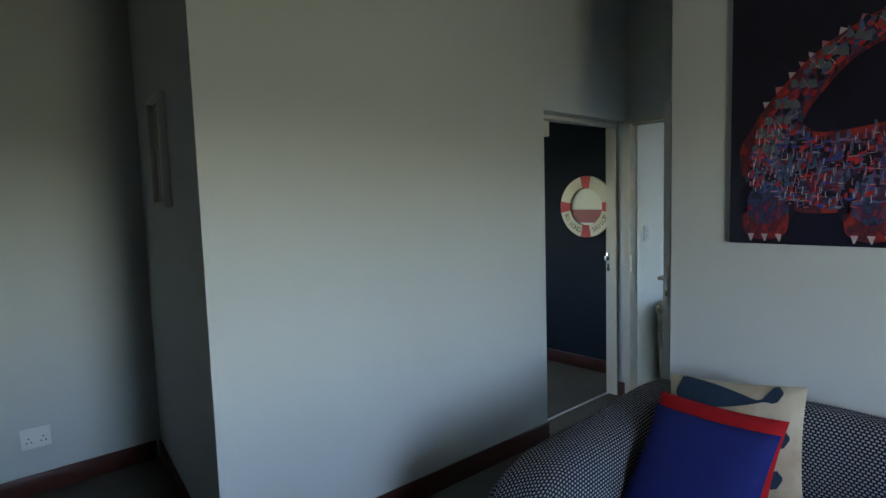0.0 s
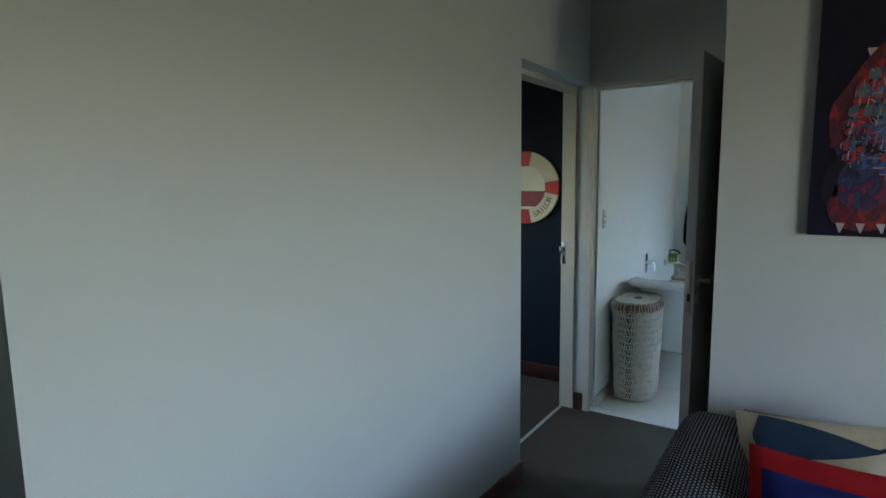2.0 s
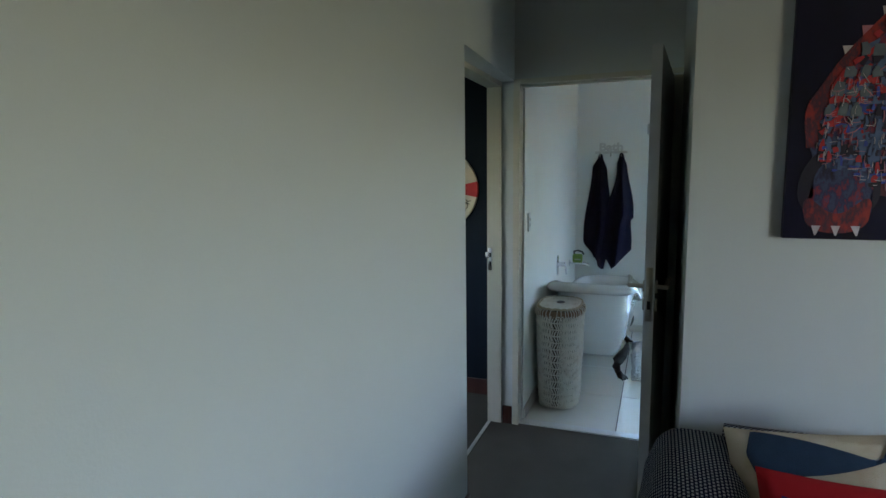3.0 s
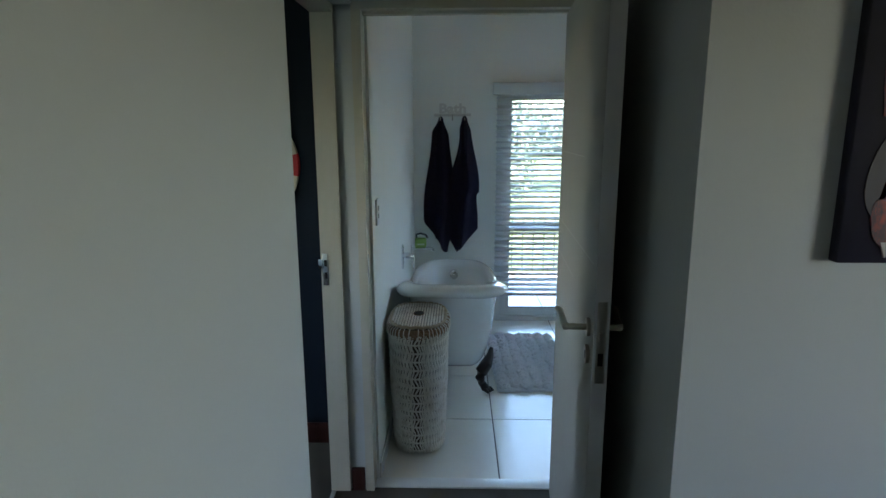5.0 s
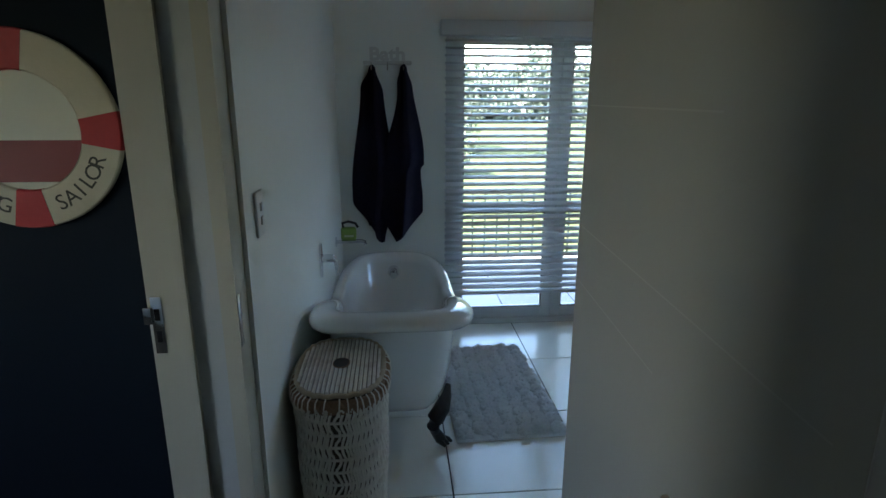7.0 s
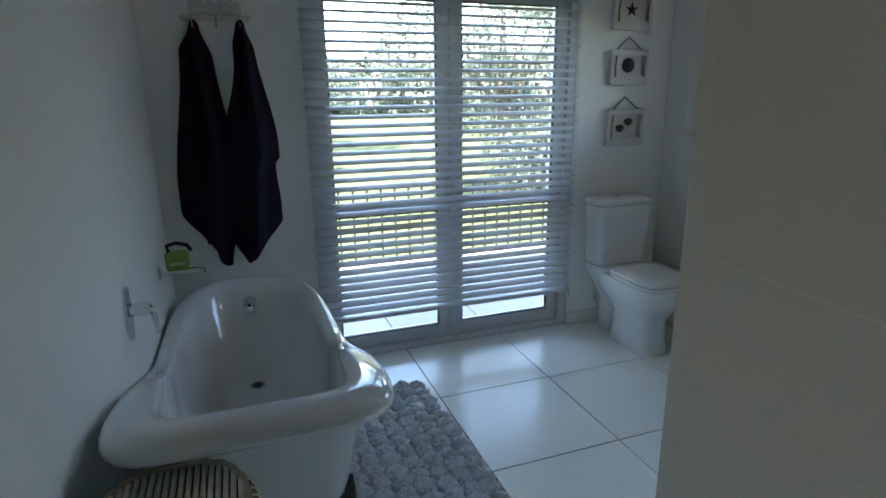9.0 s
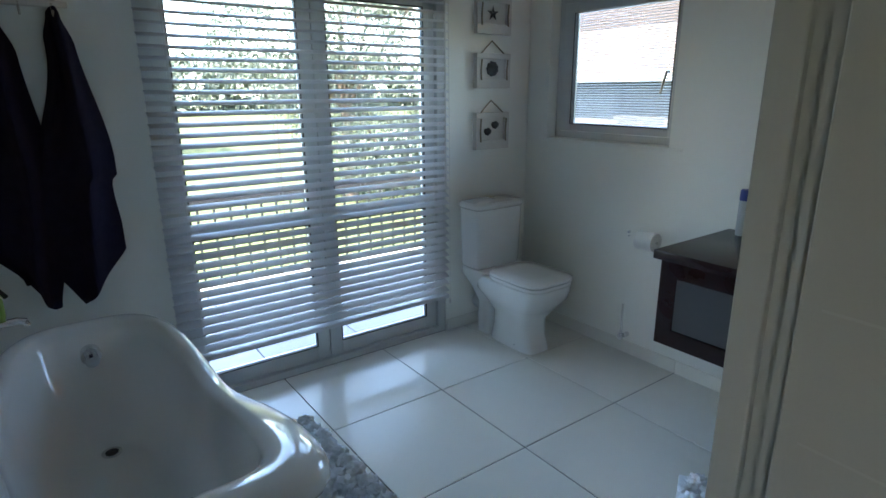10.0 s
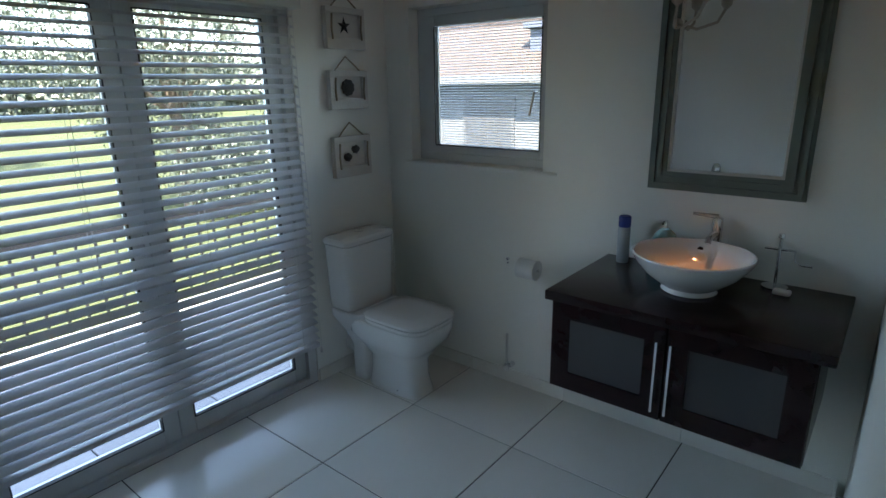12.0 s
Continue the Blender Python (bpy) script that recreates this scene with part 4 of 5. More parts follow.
    return [drop, nose] + rings


cloth("armrest", arm_rings(0.90, 1.235, 0.655), sofa, "rounded armrest covered by the throw")
cloth("armrest", arm_rings(-1.20, -0.88, 0.655), sofa, "rounded armrest covered by the throw")
rings = []
for i in range(25):
    y = -0.95 + 1.93 * i / 24
    ring = []
    for j in range(31):
        a = math.pi * j / 30
        c, s = math.cos(a), math.sin(a)
        ring.append((0.435 - 0.13 * math.copysign(abs(c) ** 0.6, -c) * -1 - 0.005, y, 0.2 + 0.51 * s ** 0.5 + 0.008 * noise.noise((y * 4, j * 0.3, 1))))
    rings.append(ring)
cloth("backrest", rings, sofa, "low backrest covered by the throw")
rings = []
for i in range(25):
    y = -0.93 + 1.86 * i / 24
    ring = [(-0.66, y, 0.05), (-0.665, y, 0.15), (-0.665, y, 0.28), (-0.64, y, 0.35), (-0.58, y, 0.38)] + [(-0.5 + 0.9 * k / 12, y, 0.385 + 0.012 * noise.noise((k * 0.5, y * 3, 2))) for k in range(13)]
    rings.append(ring)
cloth("seat", rings, sofa, "seat covered by the throw")
part("base", B(-0.60, 0.50, -1.15, 1.15, 0.0, 0.30, r=0.02), M_BLACK, sofa, "dark sofa base")

# ---- cushions ----
def pillow(bm, w, h, d, n=22):
    g = {}
    for side in (1, -1):
        for i in range(n + 1):
            for j in range(n + 1):
                u, v = 2 * i / n - 1, 2 * j / n - 1
                edge = (1 - abs(u) ** 2.6) * (1 - abs(v) ** 2.6)
                if edge < 1e-6 and side < 0:
                    continue
                pin = 1 - 0.055 * (1 - abs(v) ** 2) * abs(u) ** 4
                pin2 = 1 - 0.055 * (1 - abs(u) ** 2) * abs(v) ** 4
                z = side * (d / 2 * max(edge, 0) ** 0.42 + (0.004 * noise.noise((u * 3, v * 3, side * 4)) if edge > 1e-6 else 0))
                g[side, i, j] = bm.verts.new((u * w / 2 * pin, v * h / 2 * pin2, z))

    def at(s, i, j):
        return g.get((s, i, j)) or g[1, i, j]
    for s in (1, -1):
        for i in range(n):
            for j in range(n):
                q = [at(s, i, j), at(s, i + 1, j), at(s, i + 1, j + 1), at(s, i, j + 1)]
                bm.faces.new(q if s > 0 else q[::-1])
    return bm


def cushion_at(x, y, z, lean, turn, twist):
    # face towards -x, leaning back
    return Matrix.Translation((x, y, z)) @ pose(0, 0, 0, 0, 0, turn) @ pose(0, 0, 0, 0, -90 + lean, 0) @ pose(0, 0, 0, 0, 0, -90 + twist)


M_BLUE = mat("blue_cotton", (0.014, 0.020, 0.125), 0.85, var=0.15, scale=9, bump=0.35, bscale=380, spec=0.15)
M_RED = mat("red_cotton", (0.32, 0.010, 0.014), 0.85, var=0.15, scale=9, bump=0.35, bscale=380, spec=0.15)
M_LINEN = mat("cream_linen", (0.50, 0.44, 0.33), 0.9, var=0.12, scale=10, bump=0.5, bscale=300, spec=0.1, stain=(0.34, 0.24, 0.13), stain_amount=0.5, stain_scale=6)
M_WHALE = mat("navy_print", (0.022, 0.040, 0.07), 0.9, var=0.2, scale=20, bump=0.4, bscale=300, spec=0.1)
cu1 = thing("cushion", (0, 0, 0), "cream linen cushion printed with dark blue whales", "cushion", "cushions on the sofa")
cu1.matrix_world = cushion_at(2.87, 0.895, 0.54, 22, 0, 6)
part("cover", pillow(bmesh.new(), 0.56, 0.50, 0.13), M_LINEN, cu1)


def cush_z(u, v, w, h, d):
    a, b = min(1, abs(2 * u / w)), min(1, abs(2 * v / h))
    return d / 2 * max(0, (1 - a ** 2.6) * (1 - b ** 2.6)) ** 0.42 + 0.007


def whale(cx, cy, s):
    # body, tail stock and fluke of a whale as one outline, laid on the cushion
    bm = bmesh.new()
    ups, dns = [], []
    for i in range(25):
        t = i / 24
        x = cx - 0.5 * s + s * t
        if t < 0.78:
            k = t / 0.78
            up = 0.145 * s * (min(1, k / 0.06) ** 0.4) * (1 - k ** 1.7) + 0.016 * s
            dn = -0.125 * s * (min(1, k / 0.08) ** 0.4) * (1 - k ** 2.4) - 0.014 * s
        else:
            k = (t - 0.78) / 0.22
            rise = 0.12 * s * k ** 1.2
            lobe = math.sin(math.pi * min(1.0, max(0.0, (k - 0.35) / 0.65))) ** 0.7
            up = 0.016 * s + rise + 0.085 * s * lobe
            dn = -0.014 * s + rise - 0.075 * s * lobe * k
        ups.append((x, cy + up - 0.03 * s * t))
        dns.append((x, cy + dn - 0.03 * s * t))
    a = [bm.verts.new((x, y, cush_z(x, y, 0.56, 0.50, 0.13))) for x, y in ups]
    m_ = [bm.verts.new((x, (y + y2) / 2, cush_z(x, (y + y2) / 2, 0.56, 0.50, 0.13))) for (x, y), (_, y2) in zip(ups, dns)]
    b = [bm.verts.new((x, y, cush_z(x, y, 0.56, 0.50, 0.13))) for x, y in dns]
    for r0, r1 in ((a, m_), (m_, b)):
        for i in range(24):
            bm.faces.new((r0[i], r0[i + 1], r1[i + 1], r1[i]))
    bmesh.ops.recalc_face_normals(bm, faces=bm.faces)
    bmesh.ops.solidify(bm, geom=bm.faces[:], thickness=0.0015)
    return bm


part("whale_print", whale(-0.01, 0.172, 0.43), M_WHALE, cu1, "dark blue whale print")
part("whale_print", whale(0.02, 0.0, 0.43), M_WHALE, cu1, "dark blue whale print")
part("whale_print", whale(0.0, -0.155, 0.43), M_WHALE, cu1, "dark blue whale print")
cu2 = thing("cushion", (0, 0, 0), "plain red cotton cushion", "cushion", "cushions on the sofa")
cu2.matrix_world = cushion_at(2.605, 0.885, 0.54, 36, 0, 0)
part("cover", pillow(bmesh.new(), 0.50, 0.46, 0.10), M_RED, cu2)
cu3 = thing("cushion", (0, 0, 0), "plain royal blue cotton cushion", "cushion", "cushions on the sofa")
cu3.matrix_world = cushion_at(2.453, 0.855, 0.548, 43, 0, 0)
part("cover", pillow(bmesh.new(), 0.47, 0.46, 0.11), M_BLUE, cu3)

# ---- life ring on the navy wall ----
M_RINGW = mat("ring_cream", (0.55, 0.49, 0.36), 0.6, var=0.08, scale=12, bump=0.1, bscale=70)
M_RINGR = mat("ring_red", (0.42, 0.014, 0.016), 0.55, var=0.12, scale=12, bump=0.1, bscale=70)
M_LETTER = mat("dark_lettering", (0.06, 0.055, 0.045), 0.7)
ringt = thing("life_ring", (4.748, 2.862, 1.475), "cream and red wooden life ring with lettering", "wall decoration")


def ring_sector(a0, a1, r0, r1, d0, d1, n):
    prof = [(r0, d0), (r0, d1 - 0.004), (r0 + 0.004, d1), (r1 - 0.004, d1), (r1, d1 - 0.004), (r1, d0)]
    rings = []
    for i in range(n + 1):
        a = radians(a0 + (a1 - a0) * i / n)
        rings.append([(-d, -r * math.cos(a), r * math.sin(a)) for r, d in prof])
    return loft(bmesh.new(), rings)


for q in range(4):
    part("red_band", ring_sector(q * 90 - 11.5, q * 90 + 11.5, 0.163, 0.2715, 0.002, 0.0255, 6), M_RINGR, ringt, "red painted band")
    part("cream_band", ring_sector(q * 90 + 11.5, q * 90 + 78.5, 0.164, 0.27, 0.002, 0.0245, 16), M_RINGW, ringt, "cream painted band")


def disc_band(z0, z1, d, material, name, label):
    n = 24
    right, left = [], []
    for i in range(n + 1):
        z = z0 + (z1 - z0) * i / n
        w = math.sqrt(max(1e-5, 0.1635 ** 2 - z * z))
        right.append((-w, z))
        left.append((w, z))
    outline = right + left[::-1]
    return part(name, loft(bmesh.new(), [[(-dd, y, z) for y, z in outline] for dd in (0.003, d)]), material, ringt, label, smooth=False)


M_DISC = mat("disc_white", (0.60, 0.58, 0.47), 0.5, var=0.04, scale=6)
M_DISCR = mat("disc_red", (0.20, 0.022, 0.022), 0.5, var=0.1, scale=6)
disc_band(-0.025, 0.1634, 0.008, M_DISC, "disc_upper", "pale upper half of the centre disc")
disc_band(-0.142, -0.0252, 0.008, M_DISCR, "disc_band", "dark red band across the centre disc")
disc_band(-0.1634, -0.1422, 0.008, M_DISC, "disc_lower", "pale lower edge of the centre disc")


def ring_word(word, mid, step):
    for i, ch in enumerate(word):
        if ch == " ":
            continue
        a = radians(mid + (i - (len(word) - 1) / 2) * step)
        me = text_mesh("letter", ch, 0.062, 0.0004, M_LETTER)
        r = 0.216
        ob = new("letter", me)
        ob.parent = ringt
        # bottom arc, tops of the letters towards the centre
        up = Vector((0, math.cos(a), -math.sin(a)))
        pos = Vector((-0.0262, -r * math.cos(a), r * math.sin(a)))
        rt = up.cross(Vector((-1, 0, 0)))
        ob.matrix_basis = Matrix(((rt.x, up.x, -1, pos.x), (rt.y, up.y, 0, pos.y), (rt.z, up.z, 0, pos.z), (0, 0, 0, 1)))


ring_word("SO LONG", 225, 8.6)
ring_word("SAILOR", 315, 8.8)

# ---- small things on the living room walls ----
sock = thing("double_socket", (0.75, 3.798, 0.325), "white double power socket plate", "socket")
part("plate", B(-0.072, 0.072, -0.010, 0.0, -0.06, 0.06, r=0.004), M_PLASTIC, sock)
for cx in (-0.034, 0.034):
    for dx, dz in ((0, 0.012), (-0.011, -0.012), (0.011, -0.012)):
        part("pin_hole", cyl(bmesh.new(), (cx + dx, -0.0095, dz - 0.012), (cx + dx, -0.0107, dz - 0.012), 0.0042, 12), M_BLACK, sock)
    part("rocker", B(cx - 0.008, cx + 0.008, -0.014, -0.009, 0.028, 0.046, r=0.002), M_PLASTIC, sock)
sw = thing("light_switch", (0.60, 3.798, 1.30), "white light switch plate", "switch")
part("plate", B(-0.06, 0.06, -0.009, 0.0, -0.06, 0.06, r=0.004), M_PLASTIC, sw)
part("rocker", B(-0.014, 0.014, -0.014, -0.008, -0.022, 0.022, r=0.002), M_PLASTIC, sw)
M_PRINT = paint_mat("grey_print", (0.10, 0.09, 0.08), [(0.24, 0.22, 0.19), (0.45, 0.42, 0.37), (0.16, 0.15, 0.13), (0.55, 0.53, 0.48)], 9)
af = thing("picture_frame", (1.302, 2.98, 1.86), "driftwood-white framed picture on the alcove wall", "picture", rz=-6.8)
bm = B(-0.045, -0.004, -0.17, -0.145, -0.27, 0.27, r=0.003)
box(bm, -0.045, -0.004, 0.145, 0.17, -0.27, 0.27, r=0.003)
box(bm, -0.045, -0.004, -0.145, 0.145, -0.27, -0.245, r=0.003)
box(bm, -0.045, -0.004, -0.145, 0.145, 0.245, 0.27, r=0.003)
part("frame", bm, M_WHITEWOOD, af)
part("print", B(-0.018, -0.012, -0.147, 0.147, -0.247, 0.247), M_PRINT, af, "mottled grey print", smooth=False)

# ---- laundry basket ----
M_WICK = mat("white_wicker", (0.86, 0.83, 0.76), 0.6, var=0.12, scale=30, bump=0.3, bscale=120, stain=(0.36, 0.26, 0.15), stain_amount=0.32, stain_scale=22)
M_WICKB = mat("brown_wicker", (0.30, 0.19, 0.12), 0.65, var=0.35, scale=40, bump=0.4, bscale=120)
M_WICKT = mat("tan_wicker", (0.50, 0.42, 0.30), 0.65, var=0.3, scale=40, bump=0.4, bscale=120)
M_WICKD = mat("shade_brown", (0.10, 0.08, 0.06), 0.9, var=0.3, scale=30)
bk = thing("laundry_basket", (4.815, 2.025, 0.0), "white painted oval wicker laundry basket with lid", "basket")


def oval(a, rx, ry):
    ex = 2.7
    c, s = math.cos(a), math.sin(a)
    return rx * math.copysign(abs(c) ** (2 / ex), c), ry * math.copysign(abs(s) ** (2 / ex), s)


def taper(z):
    return 0.83 + 0.17 * (z / 0.65) ** 0.7 + 0.010 * math.sin(z * 21)


bm = bmesh.new()
rb = random.Random(2)
NST = 104
for i in range(NST):
    a0 = 2 * math.pi * i / NST
    path = []
    for k in range(53):
        z = 0.012 + 0.635 * k / 52
        a = a0 + 0.022 * math.sin(z * 70) + 0.005 * rb.uniform(-1, 1)
        x, y = oval(a, 0.218 * taper(z), 0.150 * taper(z))
        r = math.hypot(x, y)
        off = 0.0058 * math.sin(z * 72 + (i % 2) * math.pi)
        path.append((x * (1 + off / r), y * (1 + off / r), z))
    tube(bm, path, 0.0042 + 0.0007 * rb.random(), 6)
part("weave", bm, M_WICK, bk, "white painted woven cane")["kind"] = "stuff"
for k in range(15):
    z = 0.022 + k * 0.0449
    bm = tube(bmesh.new(), [(*oval(2 * math.pi * i / 60, 0.215 * taper(z), 0.147 * taper(z)), z + 0.002 * math.sin(i)) for i in range(60)], 0.0045, 6, closed=True)
    part("hoop", bm, M_WICK, bk)
# solid core in dark brown: the shade behind the cane is in its colour
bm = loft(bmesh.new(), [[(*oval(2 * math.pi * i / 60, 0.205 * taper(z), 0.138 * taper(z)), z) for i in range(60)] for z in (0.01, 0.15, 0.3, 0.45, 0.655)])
part("shade_core", bm, M_WICKD, bk, "solid dark core, its colour standing for shade inside the basket")
bm = bmesh.new()
for s_ in (1, -1):
    tube(bm, [(*oval(2 * math.pi * i / 130, 0.222 + 0.004 * math.sin(i * 1.9 * s_), 0.154 + 0.004 * math.sin(i * 1.9 * s_)), 0.660 + 0.013 * math.cos(i * 1.9 * s_)) for i in range(160)], 0.0072, 7, closed=True)
loft(bm, [[(*oval(2 * math.pi * i / 60, 0.219, 0.151), z) for i in range(60)] for z in (0.636, 0.682)])
rim = part("rim", bm, M_WICKB, bk, "brown braided cane rim")
for i in range(46):
    a = 2 * math.pi * (i + 0.2 * rb.random()) / 46
    b = a + 0.02 * rb.uniform(-1, 1)
    part("binding", tube(bmesh.new(), [(*oval(a, 0.217, 0.149), 0.628), (*oval((a + b) / 2, 0.2315, 0.1635), 0.640), (*oval((a + b) / 2, 0.2335, 0.1655), 0.662), (*oval(b, 0.228, 0.160), 0.680), (*oval(b, 0.214, 0.146), 0.687)], 0.0024, 6), M_WICK, rim, "pale cane binding")
# lid plate in the same dark brown, painted-in shade between the strips
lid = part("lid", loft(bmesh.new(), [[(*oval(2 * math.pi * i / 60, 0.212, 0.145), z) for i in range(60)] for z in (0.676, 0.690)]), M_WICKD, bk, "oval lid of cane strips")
part("lid_border", tube(bmesh.new(), [(*oval(2 * math.pi * i / 90, 0.208, 0.141), 0.694 + 0.003 * math.sin(i * 1.7)) for i in range(90)], 0.0085, 8, closed=True), M_WICKT, lid, "tan cane border")
for i in range(19):
    y = -0.126 + 0.252 * i / 18
    w = 0.195 * (1 - abs(y / 0.142) ** 2.7) ** (1 / 2.7)
    part("cane_strip", box(bmesh.new(), -w, w, y - 0.0052, y + 0.0052, 0.689, 0.700 + 0.0015 * rb.random(), r=0.003), M_WICK, lid)
part("finger_hole", lathe(bmesh.new(), [(0.038, 0.7005), (0.038, 0.7030), (0.035, 0.7035)], 24, (0, 0, 0), 1.0, 0.75), M_WICKB, lid, "brown oval finger hole")
part("hole_dark", lathe(bmesh.new(), [(0.0345, 0.7036), (0.0345, 0.7042)], 24, (0, 0, 0), 1.0, 0.75), M_BLACK, lid)

# ---- bath mat ----
M_MAT = mat("grey_chenille", (0.82, 0.86, 0.93), 0.95, var=0.12, scale=22, bump=0.5, bscale=420, fine=0.25, spec=0.1)
matt = thing("bath_mat", (5.87, 1.315, 0.001), "fluffy grey chenille bath mat beside the bath", "rug", rz=2.2)
part("backing", B(-0.50, 0.50, -0.27, 0.27, 0.0, 0.012, r=0.004), M_MAT, matt)


def tuft_mesh(r0, seed):
    rt = random.Random(seed)
    bm = bmesh.new()
    bmesh.ops.create_icosphere(bm, subdivisions=4, radius=1)
    o = Vector((rt.uniform(0, 50), rt.uniform(0, 50), 0))
    for v in bm.verts:
        c = v.co.copy()
        d = 1 + 0.16 * noise.noise(c * 2.2 + o) + 0.40 * noise.noise(c * 7 + o) + 0.34 * noise.noise(c * 17 + o)
        v.co = (c.x * r0 * d, c.y * r0 * d, max(-0.012, c.z * r0 * 0.85 * d))
    me = bpy.data.meshes.new("tuft")
    bm.to_mesh(me)
    bm.free()
    me.materials.append(M_MAT)
    for p in me.polygons:
        p.use_smooth = True
    return me


TUFTS = [tuft_mesh(0.0385, 40 + k) for k in range(7)]


def lay_tufts(parent, nx, ny, sx, sy, seed):
    rt = random.Random(seed)
    for i in range(nx):
        for j in range(ny):
            cx = -sx / 2 + sx * (i + 0.5 + 0.25 * (j % 2)) / (nx + 0.25) + rt.uniform(-0.009, 0.009)
            cy = -sy / 2 + sy * (j + 0.5) / ny + rt.uniform(-0.006, 0.006)
            k = rt.uniform(0.88, 1.14)
            piece("tuft", TUFTS[rt.randrange(7)], parent, pose(cx, cy, 0.016, 0, 0, rt.uniform(0, 360)) @ Matrix.Diagonal((k, k, k, 1)))


lay_tufts(matt, 13, 7, 0.98, 0.53, 3)
mat2 = thing("toilet_mat", (4.87, 0.10, 0.001), "fluffy grey chenille mat in front of the vanity", "rug", rz=28)
part("backing", B(-0.20, 0.20, -0.14, 0.14, 0.0, 0.012, r=0.004), M_MAT, mat2)
lay_tufts(mat2, 5, 4, 0.38, 0.27, 8)

# ---- towels and the lettered hook rail ----
hook = thing("hook_rail", (6.788, 1.868, 1.765), "white wooden rail with cut-out letters and hooks", "hook rail")
part("rail", B(-0.018, -0.001, -0.15, 0.15, 0.0, 0.022, r=0.003), M_WHITEWOOD, hook)
me = text_mesh("letters", "Bath", 0.125, 0.008, M_WHITEWOOD, 0.0045)
ob = new("letters", me)
ob.parent = hook
ob.matrix_basis = Matrix(((0, 0, -1, -0.010), (-1.0, 0, 0, 0.0), (0, 0.85, 0, 0.060), (0, 0, 0, 1)))
ob["label"] = "cut-out wooden letters"
for y in (-0.10, 0.0, 0.10):
    part("hook", tube(bmesh.new(), [(-0.018, y, 0.012), (-0.026, y, 0.0), (-0.030, y, -0.025), (-0.045, y, -0.032), (-0.055, y, -0.015)], 0.004, 8), M_STEEL, hook)


def towel(left, right, top, thick, n=44, m=26):
    # outline from two edge functions of height, folded in soft vertical pleats
    rings = []
    for i in range(n + 1):
        t = i / n
        z = top(t)
        ya, yb = left(t), right(t)
        ring_f, ring_b = [], []
        for j in range(m + 1):
            s = j / m
            y = ya + (yb - ya) * s
            e = math.sin(math.pi * s) ** 0.5
            fold = (0.5 + 0.5 * math.sin(s * 11 + 1.6 * t + 2.2 * noise.noise((s * 2, t * 2.2, ya)))) ** 1.5
            d = 0.006 + (thick(t) - 0.006) * e * (0.30 + 0.70 * fold)
            ring_f.append((-d, y, z(s)))
            ring_b.append((-0.003, y, z(s)))
        rings.append(ring_f + ring_b[::-1])
    return loft(bmesh.new(), rings)


def sm(t, a, b):
    t = min(1, max(0, (t - a) / (b - a)))
    return t * t * (3 - 2 * t)


tw1 = thing("towel", (6.786, 0.0, 0.0), "dark navy bath towel hanging from a hook", "towel", "towels on the hook rail")
part("cloth", towel(lambda t: 1.985 + 0.055 * sm(t, 0, 0.12) + 0.075 * sm(t, 0.1, 0.75) - 0.10 * sm(t, 0.84, 1.0),
                    lambda t: 1.945 - 0.045 * sm(t, 0, 0.15) - 0.05 * sm(t, 0.1, 0.6) + 0.06 * sm(t, 0.8, 1.0),
                    lambda t: (lambda s: 1.745 - 1.0 * t - 0.12 * sm(s, 0.15, 0.8) * sm(t, 0.72, 1.0) + 0.02 * math.sin(3.1 * s) * (1 - t)),
                    lambda t: 0.055 + 0.065 * sm(t, 0, 0.25)), M_TOWEL, tw1)
tw2 = thing("towel", (6.786, 0.0, 0.0), "dark navy bath towel hanging in a long fold", "towel", "towels on the hook rail")
part("cloth", towel(lambda t: 1.79 + 0.02 * sm(t, 0, 0.1) + 0.05 * sm(t, 0.15, 0.5) + 0.085 * sm(t, 0.3, 0.9),
                    lambda t: 1.748 - 0.03 * sm(t, 0, 0.12) - 0.075 * sm(t, 0.05, 0.60) + 0.022 * sm(t, 0.66, 0.69) - 0.012 * sm(t, 0.72, 0.9),
                    lambda t: (lambda s: 1.748 - 0.92 * t - (0.195 * (1 - abs(s - 0.38) / (0.38 if s < 0.38 else 0.62))) * sm(t, 0.7, 1.0) + 0.02 * math.sin(3.1 * s) * (1 - t)),
                    lambda t: 0.06 + 0.07 * sm(t, 0, 0.25)), M_TOWEL, tw2)

# ---- bath tap, spout and soap ----
bt = thing("bath_mixer", (5.665, 2.194, 0.82), "chrome wall-mounted bath mixer with lever", "tap")
bm = loft(bmesh.new(), [[(0.036 * math.copysign(abs(math.cos(a)) ** 0.8, math.cos(a)), -d, 0.083 * math.copysign(abs(math.sin(a)) ** 0.7, math.sin(a))) for a in [2 * math.pi * i / 36 for i in range(36)]] for d in (0.0, 0.008)])
part("wall_plate", bm, M_CHROME, bt, "oval chrome wall plate")
part("cartridge", cyl(bmesh.new(), (0, -0.006, 0.01), (0, -0.065, 0.01), 0.020, 20), M_CHROME, bt)
part("lever", tube(bmesh.new(), [(0, -0.06, 0.012), (0.0, -0.072, -0.005), (0.004, -0.076, -0.075)], [0.012, 0.009, 0.006], 10), M_CHROME, bt)
sp = thing("bath_spout", (6.36, 2.194, 0.735), "slim chrome bath spout from the wall", "tap")
part("rose", cyl(bmesh.new(), (0, 0, 0), (0, -0.008, 0), 0.03, 20), M_CHROME, sp)
part("spout", tube(bmesh.new(), [(0, -0.005, 0), (0, -0.15, 0.002), (0, -0.17, -0.004), (0, -0.175, -0.02)], [0.012, 0.012, 0.012, 0.011], 12), M_CHROME, sp)
